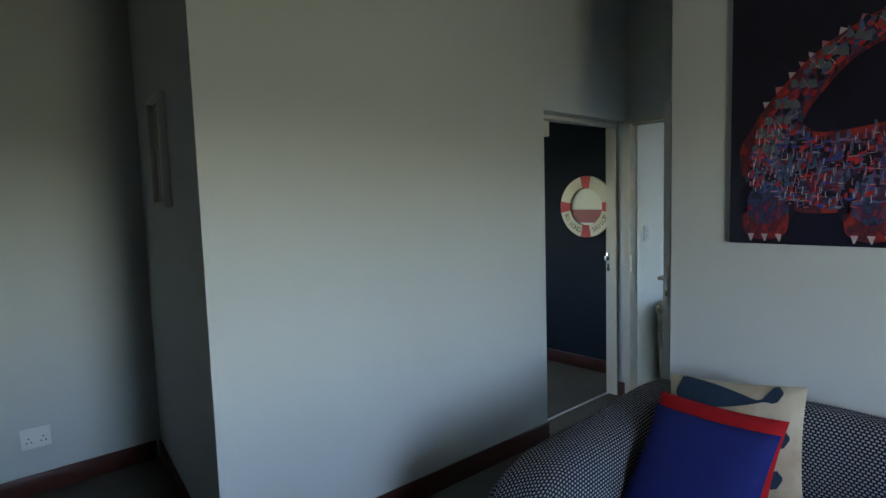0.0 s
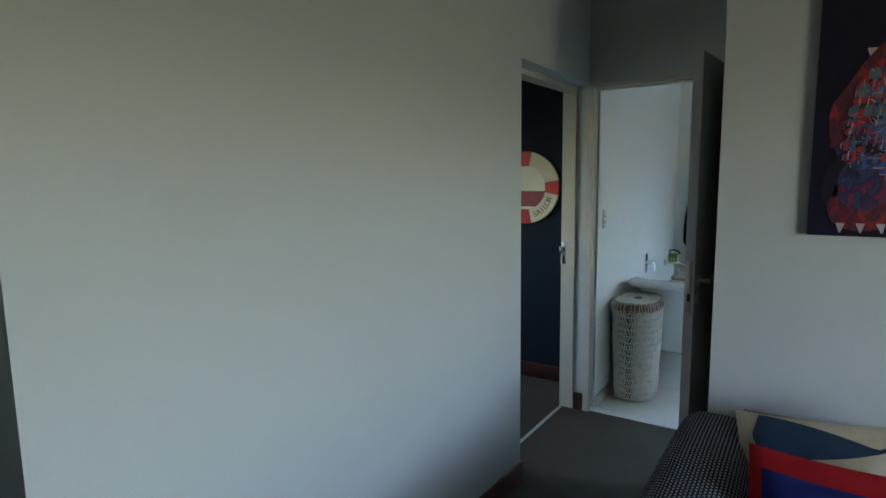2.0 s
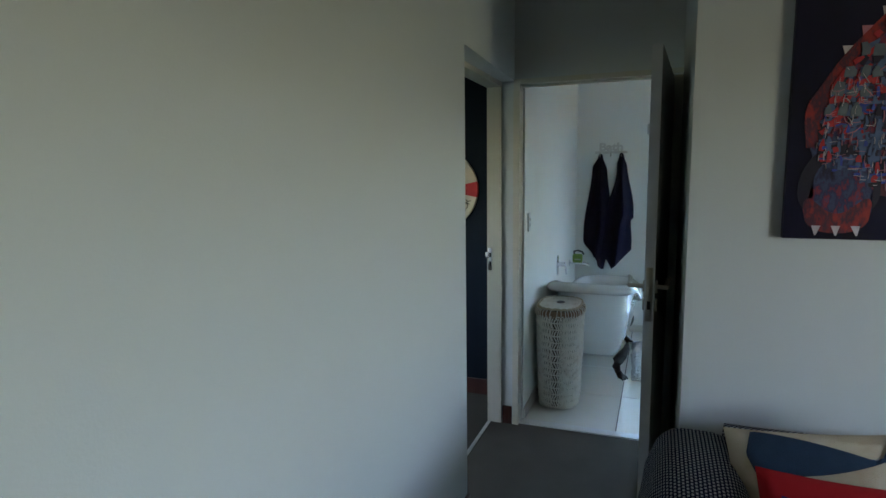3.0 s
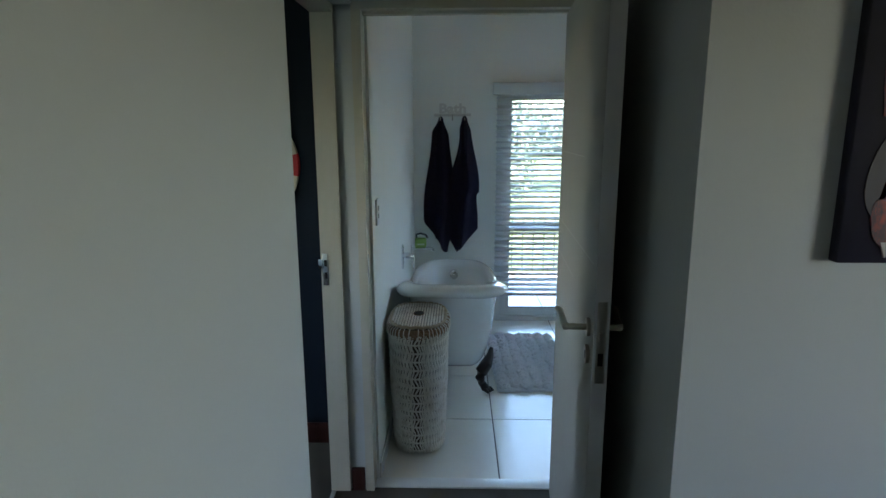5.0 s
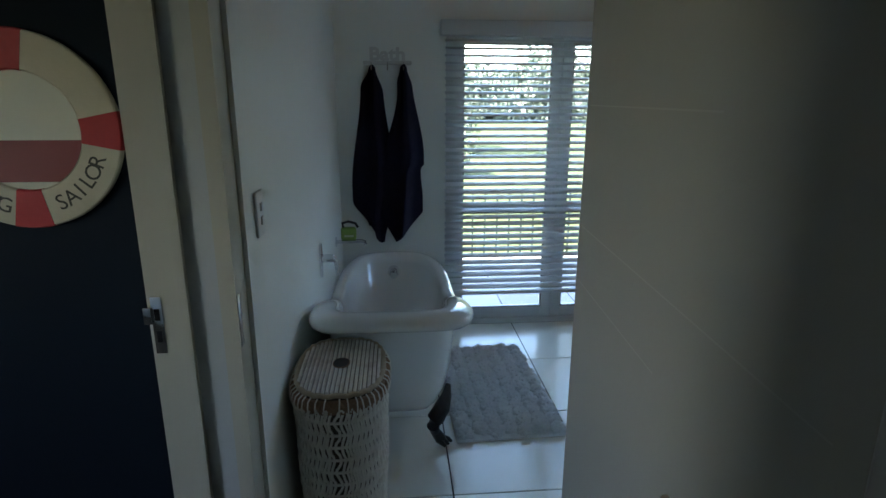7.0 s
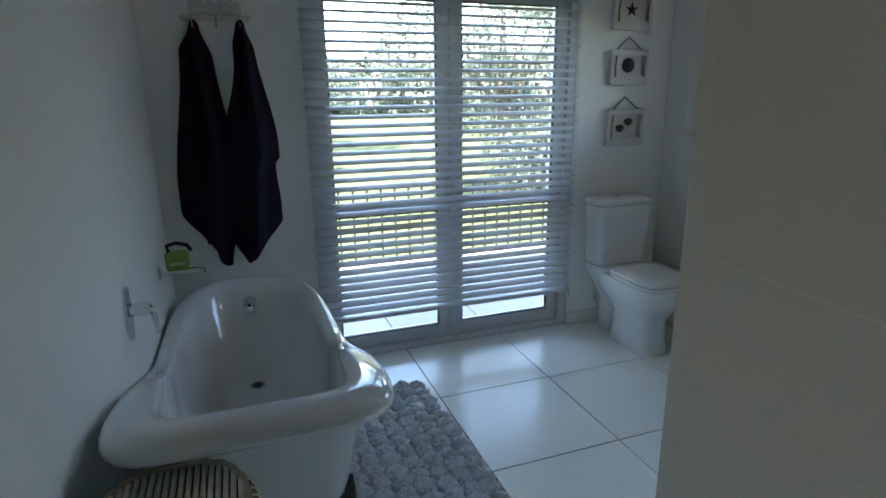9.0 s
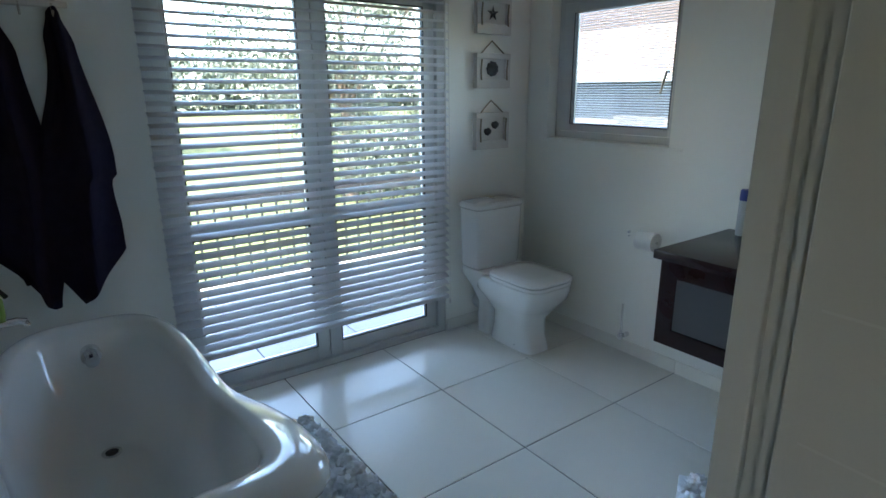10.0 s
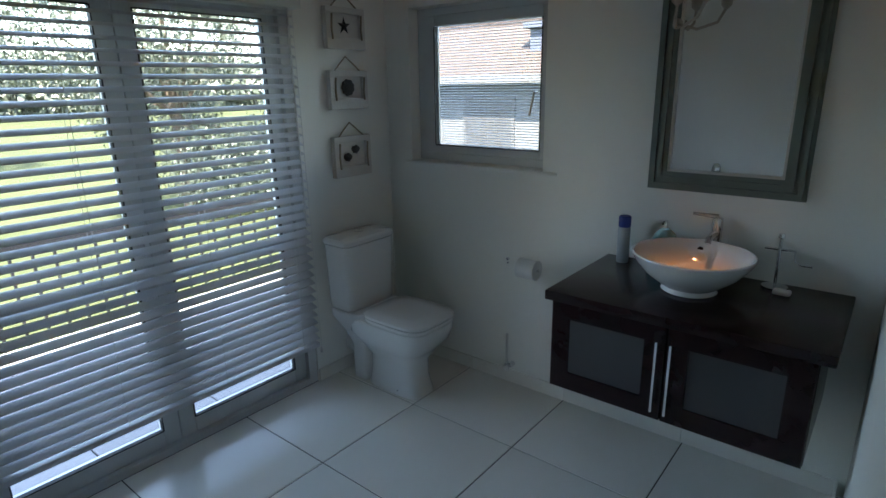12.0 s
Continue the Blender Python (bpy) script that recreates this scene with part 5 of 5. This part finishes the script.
M_GREEN = mat("green_soap", (0.22, 0.36, 0.07), 0.5, var=0.15, scale=20)
M_LABELB = mat("pale_label", (0.5, 0.55, 0.38), 0.6)
so = thing("soap_sponge", (6.36, 2.115, 0.748), "green wrapped bath sponge resting on the spout", "sponge")
part("sponge", B(-0.022, 0.022, -0.045, 0.045, 0.0, 0.075, r=0.012, seg=3), M_GREEN, so)
part("label_bar", B(-0.0235, -0.0215, -0.03, 0.025, 0.02, 0.032), M_LABELB, so, smooth=False)
part("strap", tube(bmesh.new(), [(0, 0.03, 0.075), (0, 0.035, 0.10), (0.01, 0.0, 0.108), (0.015, -0.04, 0.095), (0.015, -0.055, 0.07)], 0.008, 8), M_BLACK, so, "black carrying strap")

# ---- bath light switch ----
bs = thing("light_switch", (4.545, 2.194, 1.272), "white two-gang light switch plate", "switch")
part("plate", B(-0.036, 0.036, -0.009, 0.0, -0.06, 0.06, r=0.004), M_PLASTIC, bs)
for z in (-0.018, 0.018):
    part("rocker", B(-0.010, 0.010, -0.014, -0.008, z - 0.011, z + 0.011, r=0.002), M_PLASTIC, bs)

# ---- three little box pictures ----
M_STONE = mat("dark_shell", (0.03, 0.035, 0.038), 0.6, var=0.4, scale=40, bump=0.5, bscale=90)
M_ROPE = mat("rope", (0.30, 0.27, 0.20), 0.9, var=0.3, scale=60)


def box_picture(z0, h, motif):
    bp_ = thing("box_picture", (6.788, -0.368, z0), "small whitewashed wooden box picture with a rope hanger", "picture", "box pictures by the toilet")
    w = 0.13
    bm = B(-0.012, 0.0, -w, w, 0, h)
    part("back_board", bm, M_WHITEWOOD, bp_, smooth=False)
    f = 0.035
    fh = 0.055
    for y0, y1, za, zb_ in ((-w, w, 0, fh), (-w, w, h - 0.03, h), (-w, -w + f, fh, h - 0.03), (w - f, w, fh, h - 0.03)):
        part("board", B(-0.032, -0.012, y0, y1, za, zb_, r=0.002, seg=1), M_WHITEWOOD, bp_)
    for y in (-w + f - 0.004, w - f + 0.004):
        part("twig", tube(bmesh.new(), [(-0.038, y, fh - 0.01), (-0.037, y + 0.003, h * 0.5), (-0.038, y - 0.002, h - 0.035)], 0.005, 7), M_ROPE, bp_, "thin twig")
    part("rope_hanger", tube(bmesh.new(), [(-0.02, -0.09, h - 0.004), (-0.014, -0.045, h + 0.035), (-0.01, 0.0, h + 0.07), (-0.014, 0.045, h + 0.035), (-0.02, 0.09, h - 0.004)], 0.004, 7), M_ROPE, bp_)
    zc = (fh + h - 0.03) / 2
    if motif == "star":
        bm = bmesh.new()
        pts = []
        for i in range(10):
            r = 0.045 if i % 2 == 0 else 0.017
            a = math.pi / 2 + math.pi * i / 5
            pts.append((r * math.cos(a), zc + r * math.sin(a)))
        c = bm.verts.new((-0.03, 0, zc))
        lo = [bm.verts.new((-0.014, y, z)) for y, z in pts]
        for i in range(10):
            bm.faces.new((c, lo[i], lo[(i + 1) % 10]))
        bm.faces.new(lo[::-1])
        part("starfish", bm, M_STONE, bp_, "dark starfish", smooth=False)
    elif motif == "shell":
        bm = bmesh.new()
        rings = [[(-0.013 - 0.02 * math.sin(math.pi * t) ** 0.7 * 0 - d, 0.042 * q * (1 + 0.06 * math.cos(9 * a)) * math.cos(a), zc + 0.042 * q * (1 + 0.06 * math.cos(9 * a)) * math.sin(a)) for a in [2 * math.pi * i / 36 for i in range(36)]] for t, q, d in ((0, 1, 0), (0.3, 0.95, 0.01), (0.6, 0.7, 0.018), (0.9, 0.3, 0.023))]
        part("urchin", loft(bm, rings), M_STONE, bp_, "round dark shell")
    else:
        for dy, dz in ((0.028, -0.018), (-0.03, 0.02)):
            bm = loft(bmesh.new(), [[(-0.013 - d, dy + 0.028 * q * (1 + 0.25 * math.sin(a)) * math.cos(a), zc + dz + 0.022 * q * (1 + 0.12 * math.cos(7 * a)) * math.sin(a)) for a in [2 * math.pi * i / 28 for i in range(28)]] for q, d in ((1, 0), (0.9, 0.008), (0.6, 0.015), (0.2, 0.018))])
            part("cockle", bm, M_STONE, bp_, "small dark cockle shell")


box_picture(1.12, 0.215, "cockles")
box_picture(1.475, 0.195, "shell")
box_picture(1.775, 0.20, "star")

# ---- fittings on the window wall ----
tp = thing("toilet_roll_holder", (5.80, -0.684, 0.70), "chrome toilet roll holder with a white roll", "toilet roll")
part("bracket", tube(bmesh.new(), [(0.07, 0.0, 0.0), (0.07, 0.07, 0.0), (-0.06, 0.07, 0.0)], 0.006, 10), M_CHROME, tp)
part("roll", lathe(bmesh.new(), [(0.02, -0.05), (0.05, -0.05), (0.05, 0.05), (0.02, 0.05)], 28), M_PLASTIC, tp, "white paper roll").matrix_basis = pose(0.0, 0.07, 0, 0, 90, 0)
part("core", cyl(bmesh.new(), (0.0505, 0.07, 0), (0.052, 0.07, 0), 0.019, 18), M_WICKD, tp)
br = thing("wall_bracket", (5.96, -0.684, 0.70), "small empty chrome wall bracket", "bracket")
part("stem", cyl(bmesh.new(), (0, 0, 0.01), (0, 0.012, 0.01), 0.008, 12), M_CHROME, br)
part("screw", cyl(bmesh.new(), (0, 0, -0.012), (0, 0.008, -0.012), 0.005, 10), M_CHROME, br)
tb = thing("toilet_brush", (5.94, -0.684, 0.0), "chrome toilet brush holder fixed to the wall", "toilet brush")
part("stem", cyl(bmesh.new(), (0.0, 0.035, 0.09), (0.0, 0.035, 0.30), 0.007, 12), M_CHROME, tb)
part("wall_arm", cyl(bmesh.new(), (-0.02, 0, 0.115), (-0.02, 0.03, 0.115), 0.014, 14), M_CHROME, tb)
part("cup", lathe(bmesh.new(), [(0.014, 0.085), (0.017, 0.10), (0.012, 0.12)], 14, (0, 0.035, 0)), M_CHROME, tb)
M_PIPE = mat("pipe_white", (0.55, 0.56, 0.55), 0.5)
wp = thing("waste_pipe", (6.66, -0.29, 0.0), "white plastic toilet waste pipe", "pipe")
part("pipe", tube(bmesh.new(), [(0.12, 0.0, 0.16), (0.02, 0.0, 0.16), (-0.03, 0.0, 0.155)], 0.052, 18), M_PIPE, wp)

# ---- things on the vanity ----
M_CAN = mat("pale_blue_can", (0.42, 0.47, 0.50), 0.3, var=0.05, scale=10)
M_CAP = mat("blue_cap", (0.01, 0.03, 0.22), 0.4)
sc = thing("spray_can", (5.322, -0.60, 0.832), "pale spray can with a dark blue cap", "spray can")
part("can", lathe(bmesh.new(), [(0.024, 0.0), (0.026, 0.004), (0.026, 0.15), (0.022, 0.16)], 24), M_CAN, sc)
part("cap", lathe(bmesh.new(), [(0.025, 0.158), (0.026, 0.162), (0.026, 0.20), (0.022, 0.206)], 24), M_CAP, sc, "dark blue plastic cap")
M_TEAL = mat("aqua_bottle", (0.24, 0.42, 0.41), 0.2, var=0.08, scale=10)
sd = thing("soap_dispenser", (5.15, -0.605, 0.832), "aqua soap dispenser with a chrome pump", "soap dispenser")
part("bottle", lathe(bmesh.new(), [(0.062, 0), (0.066, 0.012), (0.060, 0.10), (0.040, 0.150), (0.018, 0.172)], 24), M_TEAL, sd)
part("pump", tube(bmesh.new(), [(0, 0, 0.168), (0, 0, 0.205), (0.0, 0.03, 0.207), (0.0, 0.042, 0.20)], 0.005, 8), M_CHROME, sd, "chrome pump")
th = thing("accessory_stand", (4.735, -0.62, 0.832), "chrome toothbrush stand with a glass shelf", "bathroom stand")
part("base", lathe(bmesh.new(), [(0.045, 0), (0.045, 0.006), (0.01, 0.012)], 24), M_CHROME, th)
part("post", lathe(bmesh.new(), [(0.006, 0.01), (0.006, 0.19), (0.012, 0.195), (0.010, 0.21)], 14), M_CHROME, th)
part("ring_arm", tube(bmesh.new(), [(-0.05, 0.0, 0.15), (0.05, 0.0, 0.15)], 0.005, 8), M_CHROME, th)
part("hanging_hook", tube(bmesh.new(), [(-0.05, 0, 0.15), (-0.055, 0, 0.11), (-0.075, 0, 0.10), (-0.11, 0.0, 0.10)], 0.004, 8), M_CHROME, th)
so2 = thing("soap_bar", (4.70, -0.55, 0.832), "small white bar of soap", "soap")
part("bar", B(-0.03, 0.03, -0.02, 0.02, 0.0, 0.018, r=0.008, seg=3), M_PLASTIC, so2)

# ---- lit sconce on the mirror frame ----
M_SHADE = mat("glass_shade", (0.70, 0.62, 0.45), 0.3, var=0.05, scale=10)
M_BULB = bpy.data.materials.new("lit_bulb")
M_BULB.use_nodes = True
M_BULB.node_tree.nodes["Principled BSDF"].inputs["Emission Color"].default_value = (1.0, 0.45, 0.14, 1)
M_BULB.node_tree.nodes["Principled BSDF"].inputs["Emission Strength"].default_value = 4.0
scn = thing("wall_sconce", (5.19, -0.642, 1.80), "two-armed brushed metal sconce with cream shades", "wall lamp")
part("back_plate", lathe(bmesh.new(), [(0.02, 0), (0.018, 0.006), (0.008, 0.012)], 18), M_STEEL, scn).matrix_basis = pose(0, 0, 0, -90, 0, 0)
for k, (dx, dy) in enumerate(((-0.02, 0.09), (-0.125, 0.11))):
    arm = part("arm", tube(bmesh.new(), [(0, 0.005, 0.0), (dx * 0.3, dy * 0.5, -0.015), (dx * 0.8, dy * 0.95, 0.01), (dx, dy, 0.06)], 0.006, 8), M_STEEL, scn)
    part("cup", lathe(bmesh.new(), [(0.006, 0.055), (0.02, 0.07), (0.022, 0.095)], 16, (dx, dy, 0)), M_STEEL, scn)
    part("shade", lathe(bmesh.new(), [(0.022, 0.095), (0.04, 0.12), (0.055, 0.20), (0.053, 0.20), (0.037, 0.122), (0.018, 0.10)], 22, (dx, dy, 0)), M_SHADE, scn, "cream glass shade")
    part("bulb", lathe(bmesh.new(), [(0.008, 0.10), (0.018, 0.13), (0.02, 0.15), (0.01, 0.17)], 14, (dx, dy, 0)), M_BULB, scn, "warm lit bulb")
glow = new("sconce_light", bpy.data.lights.new("sconce_light", "POINT"))
glow.data.energy, glow.data.color, glow.data.shadow_soft_size = 0.035, (1.0, 0.42, 0.12), 0.03
glow.matrix_world = pose(5.09, -0.50, 2.04)
# spot added under the sconce, only to put an orange glow in the basin
beam = new("basin_fill_spot", bpy.data.lights.new("basin_fill_spot", "SPOT"))
beam.data.energy, beam.data.color, beam.data.shadow_soft_size = 0.95, (1.0, 0.40, 0.12), 0.02
beam.data.spot_size, beam.data.spot_blend = radians(25), 0.7
beam.matrix_world = look((5.05, -0.50, 1.76), (4.98, -0.405, 0.86))

# ---- garden ----
M_LAWN = mat("lawn", (0.046, 0.056, 0.027), 0.95, var=0.35, spec=0.05, scale=0.6, bump=0.8, bscale=60, fine=0.5)
M_PAVE = mat("patio_paving", (0.25, 0.24, 0.245), 0.85, var=0.12, scale=2, bump=0.3, bscale=40, rnd=0.1)
M_LEAF = mat("leaves", (0.050, 0.064, 0.048), 0.5, var=0.5, scale=1.5, rnd=0.2)
M_LEAF2 = mat("pale_leaves", (0.10, 0.118, 0.070), 0.5, var=0.4, scale=1.5, rnd=0.2)
M_BARK = mat("bark", (0.10, 0.075, 0.055), 0.9, var=0.4, scale=8, bump=0.8, bscale=30)
M_ROOF = mat("roof_tile", (0.044, 0.032, 0.026), 0.8, var=0.2, scale=3, bump=0.3, bscale=30, rnd=0.08)
M_ROOFB = mat("slate_tile", (0.05, 0.06, 0.085), 0.7, var=0.2, scale=3)
M_HOUSE = mat("grey_render", (0.10, 0.105, 0.108), 0.8, var=0.08, scale=1.5, bump=0.2, bscale=40)
solid("ground", B(-90, 220, -150, 150, -0.62, -0.60), M_LAWN, "sunlit lawn", "ground", kind=S, smooth=False)
solid("house_plinth", B(-3.12, 6.95, -3.12, 5.32, -0.60, -0.101), M_HOUSE, "grey plinth under the house", "plinth", kind=S, smooth=False)
pav = thing("patio", (0, 0, 0), "pale concrete paving slabs outside the doors", "patio")
pav["kind"] = S
part("bed", B(6.95, 8.75, -2.0, 4.0, -0.60, -0.075), M_HOUSE, pav, smooth=False)
slab = mesh_of("slab", B(-0.296, 0.296, -0.296, 0.296, -0.05, 0.0, r=0.004, seg=1), M_PAVE, smooth=False)
for i in range(3):
    for j in range(10):
        piece("slab", slab, pav, pose(7.255 + 0.6 * i, -1.7 + 0.6 * j, -0.03))
fence = thing("fence", (8.95, 0.0, -0.60), "low black metal railing along the patio", "fence")
for z in (0.30, 1.20):
    part("rail", B(-0.015, 0.015, -4.0, 6.0, z - 0.02, z + 0.02), M_BLACK, fence, smooth=False)
bar = mesh_of("bar", B(-0.009, 0.009, -0.009, 0.009, 0.0, 1.2), M_BLACK, smooth=False)
for i in range(76):
    piece("bar", bar, fence, pose(0, -4.0 + 0.132 * i, 0))


def leaf_cloud(name, blobs, count, size, seed, material):
    r = np.random.RandomState(seed)
    verts, faces = [], []
    for cx, cy, cz, rx, ry, rz, share in blobs:
        k = int(count * share)
        d = r.normal(size=(k, 3))
        d /= np.linalg.norm(d, axis=1)[:, None]
        rad = r.uniform(0.35, 1.0, k) ** 0.5
        lump = np.array([1 + 0.35 * noise.noise(Vector(q) * 2.3 + Vector((seed, cx, cy))) for q in d])
        c = d * (rad * lump)[:, None] * np.array((rx, ry, rz)) + np.array((cx, cy, cz))
        a = r.normal(size=(k, 3))
        a /= np.linalg.norm(a, axis=1)[:, None]
        b = np.cross(a, r.normal(size=(k, 3)))
        b /= np.linalg.norm(b, axis=1)[:, None]
        s = size * r.uniform(0.6, 1.4, k)[:, None]
        base = len(verts)
        for p, q, w, sc_ in zip(c, a, b, s):
            verts += [tuple(p - q * sc_), tuple(p + w * sc_ * 0.45), tuple(p + q * sc_), tuple(p - w * sc_ * 0.45)]
        faces += [(base + 4 * i, base + 4 * i + 1, base + 4 * i + 2, base + 4 * i + 3) for i in range(k)]
    me = bpy.data.meshes.new(name)
    me.from_pydata(verts, [], faces)
    me.materials.append(material)
    return me


def tree(name, x, y, h, spread, count, size, seed, material, label, low=0.25):
    r = random.Random(seed)
    t = thing(name, (x, y, -0.60), label, "tree")
    part("trunk", tube(bmesh.new(), [(0, 0, 0), (0.04, 0.02, h * 0.2), (0.0, 0.08, h * 0.45), (0.06, 0.05, h * 0.7)], [0.13, 0.11, 0.085, 0.04], 10), M_BARK, t)
    blobs = []
    for i in range(9):
        a, q = r.uniform(0, 6.28), r.uniform(0.25, 0.95) * spread
        z = h * r.uniform(low, 0.95)
        bx, by = q * math.cos(a), q * math.sin(a)
        part("limb", tube(bmesh.new(), [(0.02, 0.05, h * 0.35), (bx * 0.5, by * 0.5, (h * 0.35 + z) / 2 + 0.1), (bx, by, z)], [0.05, 0.03, 0.012], 7), M_BARK, t)
        k = r.uniform(0.35, 0.6) * spread
        blobs.append((bx, by, z, k, k, k * 0.75, 1 / 9))
    c = new("crown", leaf_cloud("crown", blobs, count, size, seed, material))
    c.parent = t
    return t


tree("garden_tree", 14.2, -3.2, 4.9, 2.0, 80000, 0.030, 5, M_LEAF, "leafy dark green garden tree", 0.18)
tree("garden_tree", 24.5, 4.4, 4.6, 3.0, 22000, 0.065, 6, M_LEAF2, "rounded light green garden tree", 0.2)
tree("garden_tree", 26.5, 0.2, 3.8, 2.8, 21000, 0.065, 7, M_LEAF, "rounded dark green garden tree", 0.2)
tree("garden_tree", 25.0, 10.8, 4.4, 3.0, 20000, 0.065, 9, M_LEAF2, "light green garden tree", 0.2)
for k, (hx, hy, ln) in enumerate(((18.8, 1.9, 3.6), (15.6, -5.6, 2.4), (19.4, 7.5, 3.4))):
    hd = thing("shrub", (hx, hy, -0.60), "dense flowering garden shrub", "shrub", "garden shrubs")
    part("stem", tube(bmesh.new(), [(0, 0, 0), (0.05, 0.05, 0.5)], [0.05, 0.02], 7), M_BARK, hd)
    rs = random.Random(20 + k)
    c = new("foliage", leaf_cloud("foliage", [(rs.uniform(-0.5, 0.5), -ln / 2 + ln * i / 6, rs.uniform(0.5, 0.9), 0.7, 0.6, 0.55, 1 / 7) for i in range(7)], 7000, 0.065, 30 + k, M_LEAF if k % 2 else M_LEAF2))
    c.parent = hd
far = new("far_woods", leaf_cloud("far_woods", [(62 + 6 * noise.noise((i, 0, 0)), -50 + 6.5 * i, 1.6, 4.0, 4.6, 3.4 + 1.2 * noise.noise((i, 7, 0)), 1 / 16) for i in range(16)], 26000, 0.40, 77, M_LEAF))
tagged(far, "distant band of green trees", "trees", kind="stuff")

# ---- neighbouring house beyond the small window ----
M_HFRAME = mat("grey_window_frame", (0.075, 0.075, 0.075), 0.5, var=0.05)
nh = thing("neighbour_house", (10.6, -7.6, -0.60), "grey rendered house with a tiled roof", "house")
wallm = B(-6.0, 6.0, -6.0, 0.0, 0, 2.25)
part("wall", wallm, M_HOUSE, nh, smooth=False)
for wx in (-2.6, 0.2, 2.4):
    w_ = part("window", B(wx - 0.6, wx + 0.6, -0.01, 0.04, 0.95, 1.95), M_HFRAME, nh, "grey window", smooth=False)
    part("pane", B(wx - 0.53, wx - 0.02, 0.041, 0.05, 1.02, 1.88), M_FROST, w_, smooth=False)
    part("pane", B(wx + 0.02, wx + 0.53, 0.041, 0.05, 1.02, 1.88), M_FROST, w_, smooth=False)
roof = part("roof", prism(bmesh.new(), [(-6.4, 0.45), (6.4, 0.45), (6.4, 0.44), (-6.4, 0.44)], 2.2, 2.34), M_HOUSE, nh, "tiled pitched roof", smooth=False)
tl = mesh_of("roof_tile", B(-0.165, 0.165, -0.21, 0.0, 0.0, 0.03, r=0.006, seg=1), M_ROOF, smooth=False)
ang = math.degrees(math.atan(0.62))
for i in range(10):
    for j in range(28):
        piece("tile", tl, roof, pose(-4.6 + 0.335 * j, 0.42 - i * 0.165, 2.28 + i * 0.165 * 0.62, -ang, 0, 0))
bm = bmesh.new()
q = [bm.verts.new(p) for p in ((-6.4, 0.42, 2.26), (6.4, 0.42, 2.26), (6.4, -3.0, 2.26 + 3.42 * 0.62), (-6.4, -3.0, 2.26 + 3.42 * 0.62))]
bm.faces.new(q)
q2 = [bm.verts.new(p) for p in ((-6.4, -6.4, 2.26), (6.4, -6.4, 2.26))]
bm.faces.new((q[3], q[2], q2[1], q2[0]))
bmesh.ops.solidify(bm, geom=bm.faces[:], thickness=0.05)
part("roof_deck", bm, M_ROOF, nh, smooth=False)
bm = B(-1.9, -0.5, -1.6, -0.3, 2.6, 3.15)
prism(bm, [(-2.0, -1.7), (-0.4, -1.7), (-0.4, -0.2), (-2.0, -0.2)], 3.15, 3.25)
part("dormer", bm, M_ROOFB, nh, "slate-clad dormer", smooth=False)

# ---- bathroom floor tiles and tile skirting ----
floor = thing("bath_floor", (0, 0, 0), "large pale grey glossy floor tiles with dark joints", "floor")
floor["kind"] = S
XL = [4.42, 5.01, 5.61, 6.21, 6.80]
YL = [-0.684, -0.18, 0.42, 1.02, 1.62, 2.195]
G = 0.0028
tile_cache = {}
for i in range(len(XL) - 1):
    for j in range(len(YL) - 1):
        w, h = XL[i + 1] - XL[i] - 2 * G, YL[j + 1] - YL[j] - 2 * G
        key = (round(w, 4), round(h, 4))
        if key not in tile_cache:
            bm = bmesh.new()
            box(bm, -w / 2, w / 2, -h / 2, h / 2, -0.009, 0.0, r=0.0012, seg=1)
            tile_cache[key] = mesh_of("tile", bm, M_TILE, smooth=False)
        piece("tile", tile_cache[key], floor, pose((XL[i] + XL[i + 1]) / 2, (YL[j] + YL[j + 1]) / 2, 0))


def tile_skirting(x0, x1, y0, y1, along):
    sk = thing("baseboard", (0, 0, 0), "low pale tile skirting at the wall foot", "skirting")
    sk["kind"] = S
    a, b = (x0, x1) if along == "x" else (y0, y1)
    n = max(1, round((b - a) / 0.6))
    st = (b - a) / n
    for k in range(n):
        lo, hi = a + k * st + 0.001, a + (k + 1) * st - 0.001
        bm = B(lo, hi, y0, y1, 0.001, 0.075, r=0.002, seg=1) if along == "x" else B(x0, x1, lo, hi, 0.001, 0.075, r=0.002, seg=1)
        part("skirting_tile", bm, M_TILE, sk, smooth=False)


tile_skirting(4.43, 6.78, -0.683, -0.673, "x")
tile_skirting(4.43, 6.78, 2.184, 2.194, "x")
tile_skirting(6.779, 6.789, -0.672, -0.038, "y")
tile_skirting(6.779, 6.789, 1.502, 2.183, "y")
tile_skirting(4.426, 4.436, -0.672, 1.30, "y")
